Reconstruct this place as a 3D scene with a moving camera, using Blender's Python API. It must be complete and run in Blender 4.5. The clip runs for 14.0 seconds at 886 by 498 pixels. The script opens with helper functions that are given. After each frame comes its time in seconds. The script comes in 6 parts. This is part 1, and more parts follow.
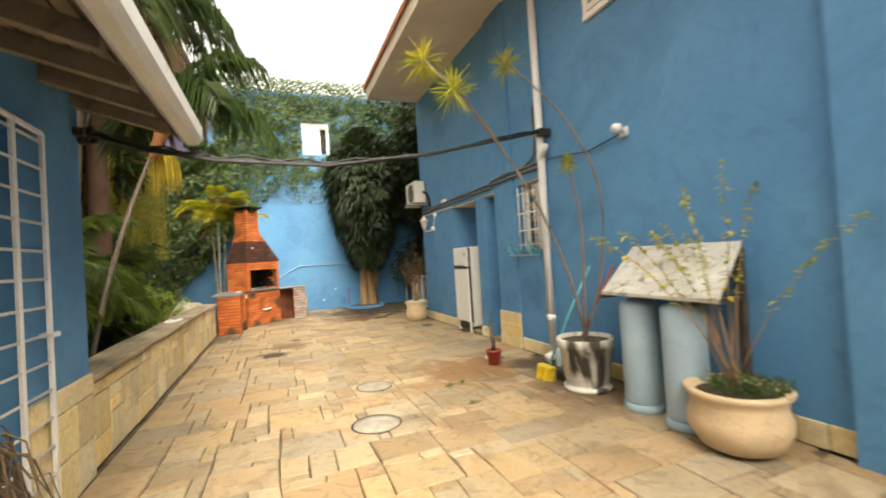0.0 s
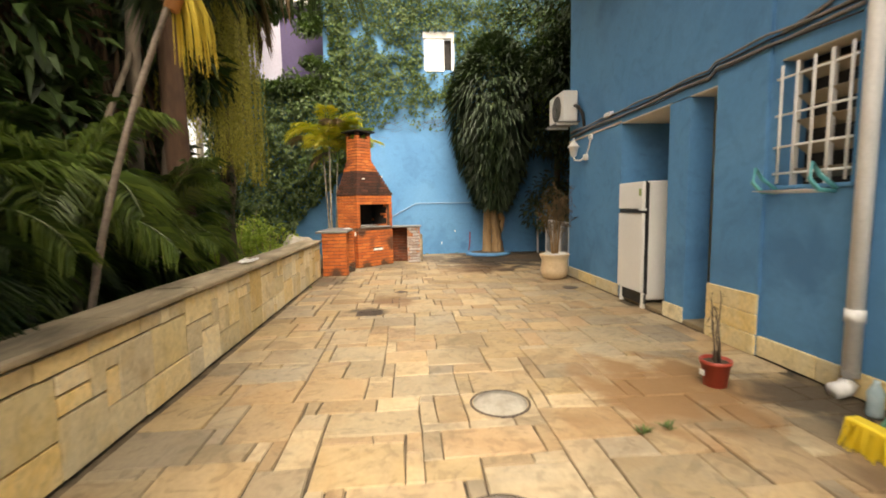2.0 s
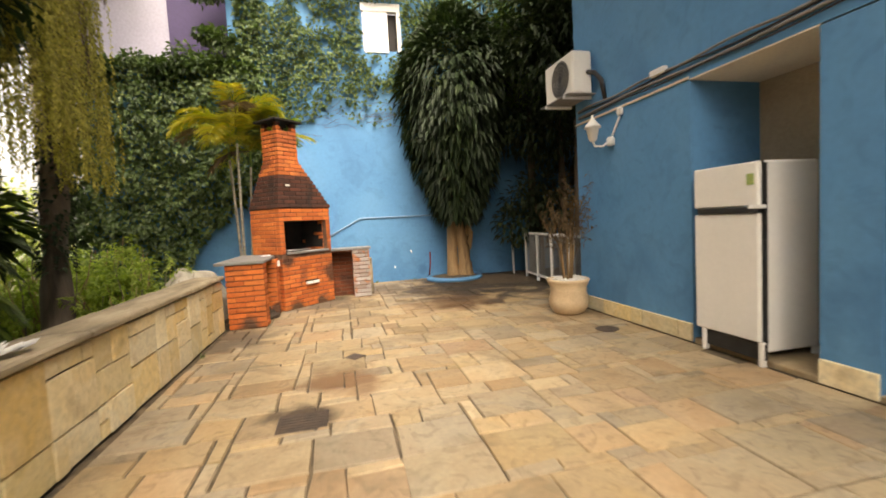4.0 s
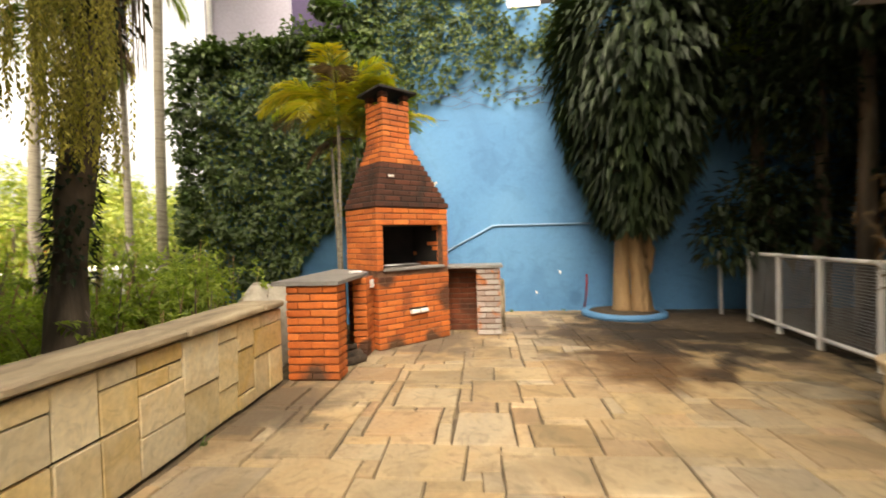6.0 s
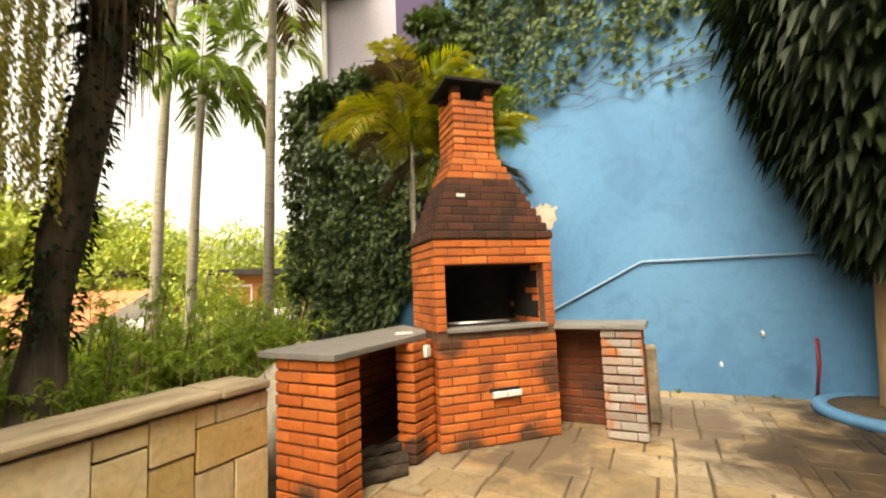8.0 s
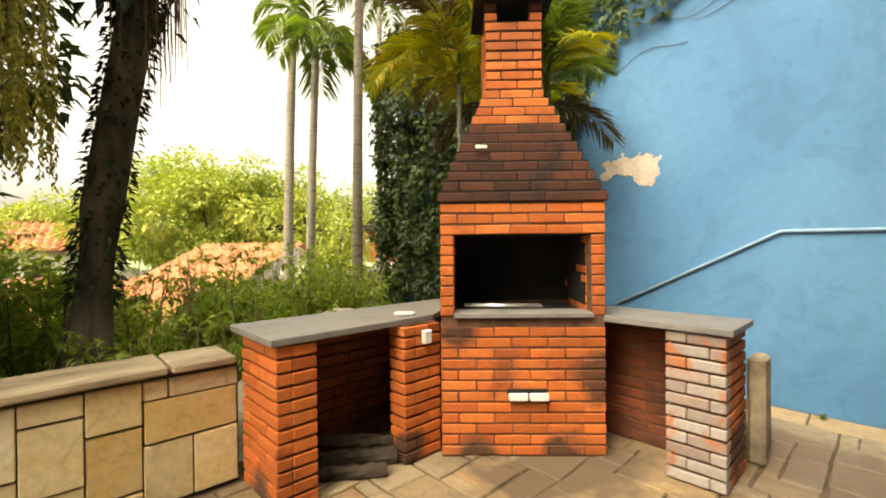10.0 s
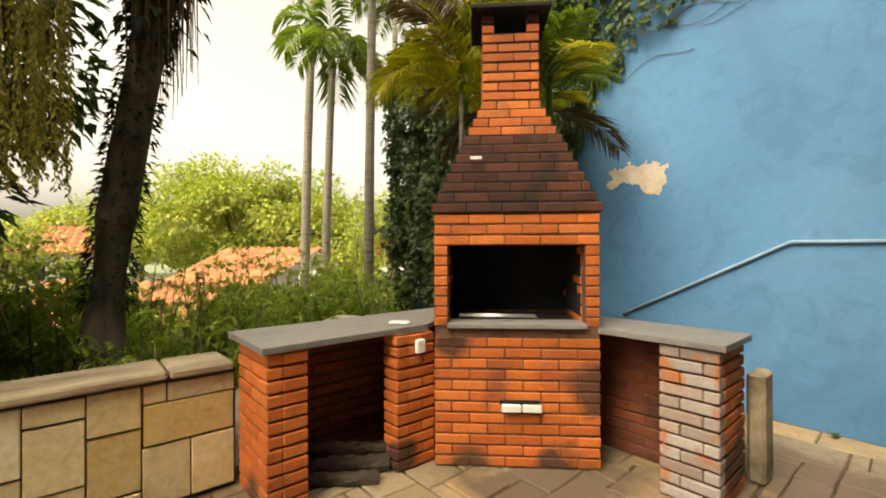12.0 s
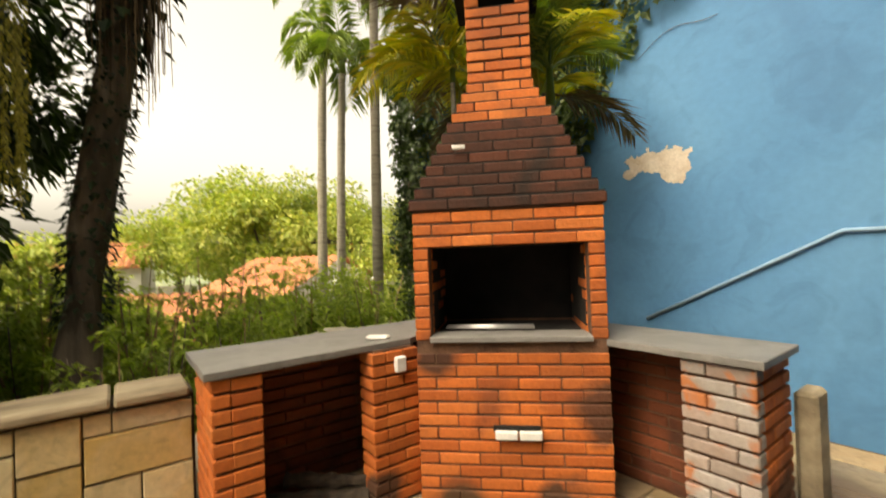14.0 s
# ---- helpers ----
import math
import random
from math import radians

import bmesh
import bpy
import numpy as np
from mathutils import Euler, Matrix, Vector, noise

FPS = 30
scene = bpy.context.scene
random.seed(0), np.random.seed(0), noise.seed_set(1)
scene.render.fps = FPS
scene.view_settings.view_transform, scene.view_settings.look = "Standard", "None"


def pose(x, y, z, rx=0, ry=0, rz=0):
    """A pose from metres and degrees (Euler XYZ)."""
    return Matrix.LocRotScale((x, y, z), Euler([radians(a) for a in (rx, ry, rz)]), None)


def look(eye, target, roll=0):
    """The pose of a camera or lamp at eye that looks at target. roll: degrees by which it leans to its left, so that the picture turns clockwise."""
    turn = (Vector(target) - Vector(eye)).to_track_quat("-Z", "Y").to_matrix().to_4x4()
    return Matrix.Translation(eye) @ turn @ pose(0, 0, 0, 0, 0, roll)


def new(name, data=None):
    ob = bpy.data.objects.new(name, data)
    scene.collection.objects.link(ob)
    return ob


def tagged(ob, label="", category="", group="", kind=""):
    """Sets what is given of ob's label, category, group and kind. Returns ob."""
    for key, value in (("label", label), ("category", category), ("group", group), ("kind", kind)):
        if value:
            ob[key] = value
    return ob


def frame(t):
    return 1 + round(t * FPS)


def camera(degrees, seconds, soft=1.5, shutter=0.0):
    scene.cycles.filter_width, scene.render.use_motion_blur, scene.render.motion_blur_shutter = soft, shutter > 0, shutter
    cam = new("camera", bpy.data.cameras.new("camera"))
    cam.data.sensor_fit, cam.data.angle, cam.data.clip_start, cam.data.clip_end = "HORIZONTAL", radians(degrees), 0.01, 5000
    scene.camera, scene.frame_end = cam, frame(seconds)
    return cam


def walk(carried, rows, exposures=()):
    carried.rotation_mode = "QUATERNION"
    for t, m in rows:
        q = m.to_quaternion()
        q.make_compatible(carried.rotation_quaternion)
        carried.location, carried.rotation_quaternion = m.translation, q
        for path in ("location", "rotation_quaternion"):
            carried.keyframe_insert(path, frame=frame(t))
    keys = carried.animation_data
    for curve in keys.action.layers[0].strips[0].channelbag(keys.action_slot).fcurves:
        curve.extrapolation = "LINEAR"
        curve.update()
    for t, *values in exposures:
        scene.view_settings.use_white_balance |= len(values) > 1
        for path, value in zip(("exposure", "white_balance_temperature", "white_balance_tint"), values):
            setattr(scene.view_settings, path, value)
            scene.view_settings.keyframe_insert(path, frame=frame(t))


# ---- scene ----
cam = camera(91.8, 14.0, soft=1.8, shutter=0.5)
PATH = [
    (0, (1.369, -0.382, 1.522), (2.089, 1.483, 1.557), -3.6),
    (0.5, (1.563, 0.132, 1.471), (1.989, 2.086, 1.458), -3.2),
    (1, (1.674, 0.72, 1.433), (1.804, 2.714, 1.34), -6.1),
    (1.5, (1.741, 1.31, 1.448), (1.993, 3.292, 1.355), -2.7),
    (2, (1.759, 1.942, 1.403), (1.92, 3.926, 1.204), -1.1),
    (2.2, (1.745, 2.197, 1.384), (2.031, 4.173, 1.258), -1.3),
    (4.3, (1.556, 4.967, 1.332), (2.03, 6.906, 1.197), -3.6),
    (4.5, (1.6, 5.236, 1.331), (2.063, 7.164, 1.067), -3.9),
    (5, (1.622, 5.892, 1.331), (1.764, 7.879, 1.16), -4.8),
    (5.5, (1.685, 6.506, 1.29), (1.841, 8.496, 1.166), -3.8),
    (6, (1.838, 7.033, 1.288), (1.654, 9.024, 1.242), -1.6),
    (6.5, (1.968, 7.571, 1.28), (1.628, 9.542, 1.287), -3.3),
    (7, (2.142, 8.069, 1.305), (1.508, 9.944, 1.596), -2.9),
    (7.5, (2.181, 8.459, 1.298), (1.357, 10.25, 1.636), -3.1),
    (8, (2.245, 8.873, 1.305), (1.344, 10.65, 1.477), -2.3),
    (8.2, (2.262, 8.996, 1.305), (1.293, 10.742, 1.418), -2.4),
    (10.3, (2.73, 10.026, 1.429), (1.256, 11.378, 1.437), -0.6),
    (10.5, (2.747, 10.039, 1.445), (1.271, 11.384, 1.555), -0.4),
    (11, (2.803, 10.053, 1.459), (1.293, 11.339, 1.714), -2.2),
    (11.5, (2.819, 10.06, 1.441), (1.3, 11.355, 1.568), -0.9),
    (12, (2.825, 10.078, 1.44), (1.315, 11.389, 1.447), -0.2),
    (12.5, (2.819, 10.078, 1.427), (1.328, 11.41, 1.358), 0.6),
    (13, (2.798, 10.167, 1.403), (1.295, 11.472, 1.216), -1.0),
    (13.5, (2.693, 10.373, 1.409), (1.173, 11.666, 1.266), -0.3),
    (14, (2.734, 10.539, 1.429), (1.138, 11.745, 1.458), -2.1),
]
EXPOSURES = [(0.0, 2.05, 7700, 8), (1.5, 1.9, 7900, 10), (5.0, 1.9, 8000, 13), (7.5, 1.88, 8700, 9), (10.5, 1.76, 8800, 8), (13.0, 1.36, 8700, 8), (14.0, 1.46, 8700, 8)]
walk(cam, [(t, look(eye, target, roll)) for t, eye, target, roll in PATH], EXPOSURES)

# ---- daylight: bright overcast ----
world = bpy.data.worlds.new("overcast_sky")
scene.world = world
world.use_nodes = True
wn, wl = world.node_tree.nodes, world.node_tree.links
sky = wn.new("ShaderNodeTexSky")
sky.sky_type = "NISHITA"
sky.sun_disc = False
sky.sun_elevation, sky.sun_rotation = radians(54), radians(175)
sky.air_density, sky.dust_density, sky.ozone_density = 1.0, 6.0, 1.0
pale = wn.new("ShaderNodeHueSaturation")
pale.inputs["Saturation"].default_value = 0.18
wl.new(sky.outputs[0], pale.inputs["Color"])
wl.new(pale.outputs[0], wn["Background"].inputs["Color"])
wn["Background"].inputs["Strength"].default_value = 0.15
sun = new("sun", bpy.data.lights.new("sun", "SUN"))
sun.data.energy, sun.data.angle, sun.data.color = 0.6, radians(60), (1.0, 0.92, 0.80)
sun.matrix_world = look((5 * math.sin(radians(175)), 5 * math.cos(radians(175)), 6.9), (0, 0, 0))

# ---- materials ----
RND = random.Random(7)


def surf(name, cols, scale=2.0, fine=40.0, rough=0.85, bump=0.25, rand="", metal=0.0, stain=None, vein=0.0, squash=(1, 1, 1), spec=0.4, leaf=0.0, spots=()):
    """A surface: colours mixed by broad noise, a per-piece random pick, fine grain, stains with a shape, bump."""
    m = bpy.data.materials.new(name)
    m.use_nodes = True
    n, l = m.node_tree.nodes, m.node_tree.links
    p = n["Principled BSDF"]
    p.inputs["Metallic"].default_value = metal
    p.inputs["Specular IOR Level"].default_value = spec
    geo = n.new("ShaderNodeNewGeometry")
    mp = n.new("ShaderNodeMapping")
    mp.inputs["Scale"].default_value = squash
    l.new(geo.outputs["Position"], mp.inputs[0])

    def nz(sc, det=4, dist=0.0):
        t = n.new("ShaderNodeTexNoise")
        t.inputs["Scale"].default_value, t.inputs["Detail"].default_value = sc, det
        t.inputs["Distortion"].default_value = dist
        l.new(mp.outputs[0], t.inputs["Vector"])
        return t.outputs["Fac"]

    def ramp(fac, stops):
        r = n.new("ShaderNodeValToRGB")
        e = r.color_ramp.elements
        while len(e) < len(stops):
            e.new(0.5)
        for k, (at, c) in enumerate(stops):
            e[k].position, e[k].color = at, (*c, 1)
        l.new(fac, r.inputs[0])
        return r.outputs[0]

    def mix(fac, a, b, mode="MIX"):
        x = n.new("ShaderNodeMix")
        x.data_type, x.blend_type = "RGBA", mode
        if isinstance(fac, float):
            x.inputs[0].default_value = fac
        else:
            l.new(fac, x.inputs[0])
        for sock, v in ((6, a), (7, b)):
            if isinstance(v, tuple):
                x.inputs[sock].default_value = (*v, 1)
            else:
                l.new(v, x.inputs[sock])
        return x.outputs[2]

    k = len(cols)
    broad = ramp(nz(scale, 5, 0.4), [(0.28 + 0.44 * i / max(1, k - 1), c) for i, c in enumerate(cols)])
    if rand:
        src = n.new("ShaderNodeObjectInfo").outputs["Random"] if rand == "object" else geo.outputs["Random Per Island"]
        pick = ramp(src, [(i / max(1, k - 1), c) for i, c in enumerate(cols)])
        broad = mix(0.72, broad, pick)
        wn2 = n.new("ShaderNodeTexWhiteNoise")
        wn2.noise_dimensions = "1D"
        l.new(src, wn2.inputs["W"])
        broad = mix(1.0, broad, ramp(wn2.outputs["Value"], [(0, (0.80, 0.80, 0.80)), (1, (1.13, 1.13, 1.13))]), "MULTIPLY")
    grain = nz(fine, 8)
    amp = min(1.0, 0.15 + bump * 3.5)
    out = mix(1.0, broad, ramp(grain, [(0.3, (1 - 0.11 * amp,) * 3), (0.7, (1 + 0.08 * amp,) * 3)]), "MULTIPLY")
    if vein:
        out = mix(1.0, out, ramp(nz(scale * 3, 8, 2.5), [(0.36, (1 - vein,) * 3), (0.47, (1, 1, 1))]), "MULTIPLY")
    if stain:
        col, lo, hi, sc = stain
        out = mix(ramp(nz(sc, 6, 0.8), [(lo, (0, 0, 0)), (hi, (1, 1, 1))]), out, col)
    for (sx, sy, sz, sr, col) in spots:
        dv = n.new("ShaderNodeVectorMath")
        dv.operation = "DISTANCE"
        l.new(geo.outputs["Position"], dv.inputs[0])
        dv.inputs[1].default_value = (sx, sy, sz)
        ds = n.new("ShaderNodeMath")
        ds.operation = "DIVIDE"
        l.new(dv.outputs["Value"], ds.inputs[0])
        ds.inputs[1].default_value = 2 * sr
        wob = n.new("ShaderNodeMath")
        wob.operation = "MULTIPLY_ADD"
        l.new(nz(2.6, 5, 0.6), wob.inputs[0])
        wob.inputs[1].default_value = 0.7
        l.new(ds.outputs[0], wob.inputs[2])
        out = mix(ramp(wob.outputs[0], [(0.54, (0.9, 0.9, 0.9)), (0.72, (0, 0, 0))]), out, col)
    l.new(out, p.inputs["Base Color"])
    rr = n.new("ShaderNodeMapRange")
    rr.inputs[3].default_value, rr.inputs[4].default_value = max(0.05, rough - 0.12), min(1, rough + 0.12)
    l.new(grain, rr.inputs[0])
    l.new(rr.outputs[0], p.inputs["Roughness"])
    if bump:
        b = n.new("ShaderNodeBump")
        b.inputs["Strength"].default_value, b.inputs["Distance"].default_value = bump, 0.01
        h = n.new("ShaderNodeMath")
        l.new(grain, h.inputs[0])
        l.new(nz(fine * 0.25, 4), h.inputs[1])
        l.new(h.outputs[0], b.inputs["Height"])
        l.new(b.outputs[0], p.inputs["Normal"])
    if leaf:
        tr = n.new("ShaderNodeBsdfTranslucent")
        l.new(mix(1.0, out, (1.3, 1.5, 0.6), "MULTIPLY"), tr.inputs[0])
        ms = n.new("ShaderNodeMixShader")
        ms.inputs[0].default_value = leaf
        l.new(p.outputs[0], ms.inputs[1])
        l.new(tr.outputs[0], ms.inputs[2])
        l.new(ms.outputs[0], n["Material Output"].inputs[0])
    return m


DAMPBLUE = (0.056, 0.17, 0.325)
DAMP = [(4.9, 5.12, 0.95, 0.46, DAMPBLUE), (4.9, 3.2, 0.3, 0.45, DAMPBLUE), (3.4, 14.6, 0.2, 0.22, DAMPBLUE)]
BLUE = surf("blue_wall_paint", [(0.066, 0.205, 0.39), (0.082, 0.24, 0.44), (0.10, 0.27, 0.47)], 0.7, 18, 0.75, 0.12, stain=((0.05, 0.15, 0.29), 0.50, 0.82, 0.8), vein=0.10, spots=DAMP)
WET = (0.045, 0.032, 0.02)
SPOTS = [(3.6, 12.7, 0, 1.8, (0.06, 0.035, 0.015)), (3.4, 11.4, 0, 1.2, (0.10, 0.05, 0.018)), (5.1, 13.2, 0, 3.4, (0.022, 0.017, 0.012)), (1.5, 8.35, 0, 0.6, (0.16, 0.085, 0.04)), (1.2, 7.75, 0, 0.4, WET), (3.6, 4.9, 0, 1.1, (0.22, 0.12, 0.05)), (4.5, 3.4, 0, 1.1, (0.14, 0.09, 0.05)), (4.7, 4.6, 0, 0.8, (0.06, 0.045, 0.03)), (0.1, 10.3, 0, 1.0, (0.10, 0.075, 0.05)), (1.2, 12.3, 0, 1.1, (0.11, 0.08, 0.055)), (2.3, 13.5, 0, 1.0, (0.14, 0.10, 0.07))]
SOOTMARKS = [(0.70, 12.0, 0.86, 0.24, (0.035, 0.02, 0.015)), (1.36, 12.66, 0.55, 0.26, (0.06, 0.028, 0.018)), (1.2, 12.5, 0.0, 0.28, (0.04, 0.03, 0.02)), (0.8, 12.1, 0.0, 0.24, (0.05, 0.035, 0.02)), (0.25, 10.86, 0.0, 0.25, (0.05, 0.035, 0.025)), (0.55, 11.7, 0.1, 0.2, (0.05, 0.03, 0.02)), (1.15, 12.45, 2.35, 0.3, (0.05, 0.022, 0.015)), (2.06, 13.0, 0.2, 0.3, (0.07, 0.035, 0.02))]
STONE_COLS = [(0.27, 0.22, 0.155), (0.35, 0.26, 0.15), (0.34, 0.22, 0.115), (0.42, 0.33, 0.205), (0.27, 0.225, 0.165), (0.38, 0.27, 0.135), (0.33, 0.21, 0.125)]
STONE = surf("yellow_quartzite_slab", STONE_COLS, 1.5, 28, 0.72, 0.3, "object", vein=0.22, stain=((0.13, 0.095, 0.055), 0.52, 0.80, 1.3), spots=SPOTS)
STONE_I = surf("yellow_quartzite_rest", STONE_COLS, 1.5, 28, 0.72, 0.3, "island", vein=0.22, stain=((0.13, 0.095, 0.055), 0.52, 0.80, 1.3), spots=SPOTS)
WSTONE_COLS = [(0.68, 0.58, 0.38), (0.76, 0.62, 0.35), (0.72, 0.50, 0.18), (0.80, 0.71, 0.50), (0.64, 0.52, 0.32), (0.77, 0.62, 0.30)]
WSTONE = surf("wall_facing_stone", WSTONE_COLS, 2.2, 26, 0.75, 0.35, "object", vein=0.13, stain=((0.34, 0.24, 0.12), 0.60, 0.88, 2.4))
CAPSTONE = surf("weathered_cap_stone", [(0.13, 0.105, 0.07), (0.30, 0.24, 0.16), (0.46, 0.38, 0.26)], 5, 40, 0.85, 0.5, squash=(1, 0.35, 1))
JOINT = surf("dark_soil_joint", [(0.04, 0.032, 0.022), (0.17, 0.125, 0.075)], 6, 60, 0.95, 0.5)
BRICK_COLS = [(0.42, 0.095, 0.022), (0.56, 0.15, 0.034), (0.49, 0.12, 0.028), (0.62, 0.19, 0.05)]
BRICK = surf("orange_facing_brick", BRICK_COLS, 4, 45, 0.82, 0.35, "object", stain=((0.15, 0.045, 0.022), 0.52, 0.82, 2.0), spots=SOOTMARKS)
BRICK_I = surf("orange_facing_brick_rest", BRICK_COLS, 4, 45, 0.82, 0.35, "island", stain=((0.06, 0.028, 0.018), 0.62, 0.74, 5))
SOOTBRICK = surf("sooty_brick", [(0.05, 0.02, 0.013), (0.075, 0.027, 0.016), (0.12, 0.038, 0.02)], 5, 40, 0.9, 0.4, "object", stain=((0.028, 0.016, 0.012), 0.5, 0.7, 3))
# Bay brick: shade inside the counters is put into this grimy tone.
SHADED_DIRTYBRICK = surf("shaded_grimy_brick", [(0.13, 0.038, 0.018), (0.22, 0.06, 0.024), (0.17, 0.048, 0.02)], 5, 40, 0.9, 0.4, "object", stain=((0.04, 0.022, 0.015), 0.5, 0.75, 2.4))
LIMEBRICK = surf("limewashed_brick", [(0.34, 0.30, 0.27), (0.42, 0.38, 0.35), (0.30, 0.21, 0.17)], 6, 40, 0.9, 0.3, "object", stain=((0.42, 0.15, 0.06), 0.56, 0.66, 6))
MORTAR = surf("brick_mortar", [(0.07, 0.032, 0.02), (0.19, 0.10, 0.06)], 8, 60, 0.95, 0.5)
SOOT = surf("soot_black", [(0.008, 0.007, 0.006), (0.02, 0.017, 0.015)], 5, 40, 0.95, 0.4)
SLATE = surf("grey_slate_slab", [(0.15, 0.145, 0.135), (0.22, 0.21, 0.20), (0.18, 0.175, 0.165)], 4, 60, 0.55, 0.2)
WHITE = surf("white_paint", [(0.72, 0.70, 0.66), (0.80, 0.79, 0.76)], 3, 50, 0.5, 0.12, stain=((0.40, 0.36, 0.30), 0.66, 0.85, 5))
ENAMEL = surf("fridge_enamel", [(0.73, 0.71, 0.66), (0.78, 0.76, 0.71)], 2, 30, 0.35, 0.02)
PVC = surf("white_pvc_pipe", [(0.70, 0.69, 0.66), (0.80, 0.79, 0.77)], 3, 40, 0.45, 0.1, stain=((0.34, 0.32, 0.28), 0.68, 0.8, 6))
CREAM = surf("cream_soffit_paint", [(0.55, 0.49, 0.38), (0.64, 0.58, 0.46)], 2, 40, 0.8, 0.2)
# Weathered boards, darker than cream: shade under the eave is put into the tone.
SHADED_WEATHERED = surf("shaded_weathered_eave_board", [(0.16, 0.12, 0.08), (0.30, 0.25, 0.18), (0.22, 0.18, 0.13)], 4, 40, 0.85, 0.4, squash=(1, 0.2, 1))
BEIGE = surf("beige_porch_wall", [(0.34, 0.28, 0.19), (0.42, 0.35, 0.25)], 2, 40, 0.8, 0.25)
BLACK = surf("black_plastic", [(0.012, 0.012, 0.012), (0.03, 0.03, 0.03)], 8, 50, 0.5, 0.1)
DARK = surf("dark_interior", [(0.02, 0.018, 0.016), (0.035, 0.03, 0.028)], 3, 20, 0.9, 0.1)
CLAY = surf("cream_glazed_clay", [(0.52, 0.38, 0.23), (0.62, 0.47, 0.30)], 5, 40, 0.5, 0.2, stain=((0.30, 0.20, 0.11), 0.62, 0.75, 6))
OLDPOT = surf("weathered_white_concrete", [(0.52, 0.49, 0.42), (0.68, 0.65, 0.58)], 5, 50, 0.85, 0.4, stain=((0.06, 0.05, 0.04), 0.50, 0.60, 4), squash=(1, 1, 0.3))
REDPOT = surf("red_plastic_pot", [(0.26, 0.035, 0.02), (0.32, 0.05, 0.03)], 5, 40, 0.4, 0.1)
SOIL = surf("potting_soil", [(0.05, 0.035, 0.022), (0.11, 0.08, 0.05)], 12, 60, 0.95, 0.6)
PEBBLE = surf("white_pebbles", [(0.5, 0.48, 0.44), (0.7, 0.68, 0.63)], 20, 60, 0.8, 0.6)
GASBLUE = surf("grey_blue_plastic", [(0.27, 0.37, 0.43), (0.34, 0.44, 0.50)], 4, 40, 0.45, 0.1)
ASBESTOS = surf("mossy_fibre_cement", [(0.45, 0.43, 0.38), (0.62, 0.60, 0.54)], 6, 50, 0.9, 0.4, stain=((0.22, 0.20, 0.15), 0.55, 0.7, 9))
IRON = surf("rusty_iron", [(0.05, 0.04, 0.035), (0.10, 0.07, 0.05)], 8, 60, 0.7, 0.4, metal=0.3)
MANHOLE = surf("concrete_manhole", [(0.24, 0.21, 0.17), (0.38, 0.35, 0.29)], 9, 60, 0.85, 0.5)
ALU = surf("grey_aluminium", [(0.55, 0.55, 0.55), (0.65, 0.65, 0.65)], 6, 60, 0.35, 0.05, metal=0.8)
TEAL = surf("teal_plastic", [(0.10, 0.42, 0.45), (0.14, 0.50, 0.52)], 4, 40, 0.4, 0.05)
YELLOW = surf("yellow_plastic", [(0.70, 0.50, 0.03), (0.78, 0.58, 0.05)], 4, 40, 0.4, 0.1)
RED = surf("red_plastic", [(0.28, 0.03, 0.035), (0.36, 0.05, 0.05)], 4, 40, 0.4, 0.1)
BARK = surf("rough_brown_bark", [(0.05, 0.038, 0.026), (0.11, 0.085, 0.06), (0.19, 0.15, 0.11)], 6, 30, 0.9, 0.8, squash=(1, 1, 0.3))
GREYSTEM = surf("grey_brown_stem", [(0.09, 0.075, 0.06), (0.19, 0.15, 0.115), (0.13, 0.10, 0.08)], 8, 40, 0.85, 0.5, squash=(1, 1, 2.0))
PALEROCK = surf("pale_weathered_rock", [(0.30, 0.27, 0.22), (0.46, 0.42, 0.34), (0.38, 0.34, 0.27)], 3, 30, 0.9, 0.6, stain=((0.14, 0.12, 0.09), 0.58, 0.76, 3))
SHADEVIOLET = surf("shaded_violet_render", [(0.060, 0.045, 0.10), (0.085, 0.065, 0.135)], 0.8, 20, 0.85, 0.2)
TANBARK = surf("tan_dracaena_bark", [(0.15, 0.085, 0.04), (0.34, 0.22, 0.11), (0.24, 0.15, 0.08)], 6, 30, 0.85, 0.8, squash=(1, 1, 0.25))
PALMBARK = surf("ringed_palm_bark", [(0.20, 0.175, 0.13), (0.30, 0.27, 0.21), (0.14, 0.12, 0.09)], 9, 40, 0.85, 0.6, squash=(0.3, 0.3, 2.0))
L_IVY = surf("ivy_leaf", [(0.018, 0.04, 0.012), (0.05, 0.09, 0.022), (0.12, 0.17, 0.05)], 2.5, 20, 0.5, 0, "island", leaf=0.25)
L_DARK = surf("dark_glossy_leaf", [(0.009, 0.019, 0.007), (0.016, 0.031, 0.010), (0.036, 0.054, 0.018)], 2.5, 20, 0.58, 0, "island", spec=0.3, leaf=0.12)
L_PALM = surf("yellow_green_palm_leaflet", [(0.16, 0.23, 0.03), (0.38, 0.38, 0.035), (0.56, 0.40, 0.05), (0.26, 0.34, 0.045)], 1.8, 20, 0.45, 0, "island", leaf=0.35)
L_PALMG = surf("green_palm_leaflet", [(0.09, 0.15, 0.03), (0.18, 0.26, 0.05), (0.32, 0.37, 0.08)], 1.8, 20, 0.45, 0, "island", leaf=0.3)
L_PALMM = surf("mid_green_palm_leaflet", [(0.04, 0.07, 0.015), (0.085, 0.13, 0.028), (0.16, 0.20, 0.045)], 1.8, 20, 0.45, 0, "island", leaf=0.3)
# Darkened copy of the green leaflet; the garden's shade is put into it.
L_PALMSHADE = surf("shaded_palm_leaflet", [(0.014, 0.03, 0.008), (0.03, 0.055, 0.014), (0.05, 0.08, 0.02)], 1.8, 20, 0.45, 0, "island", leaf=0.25)
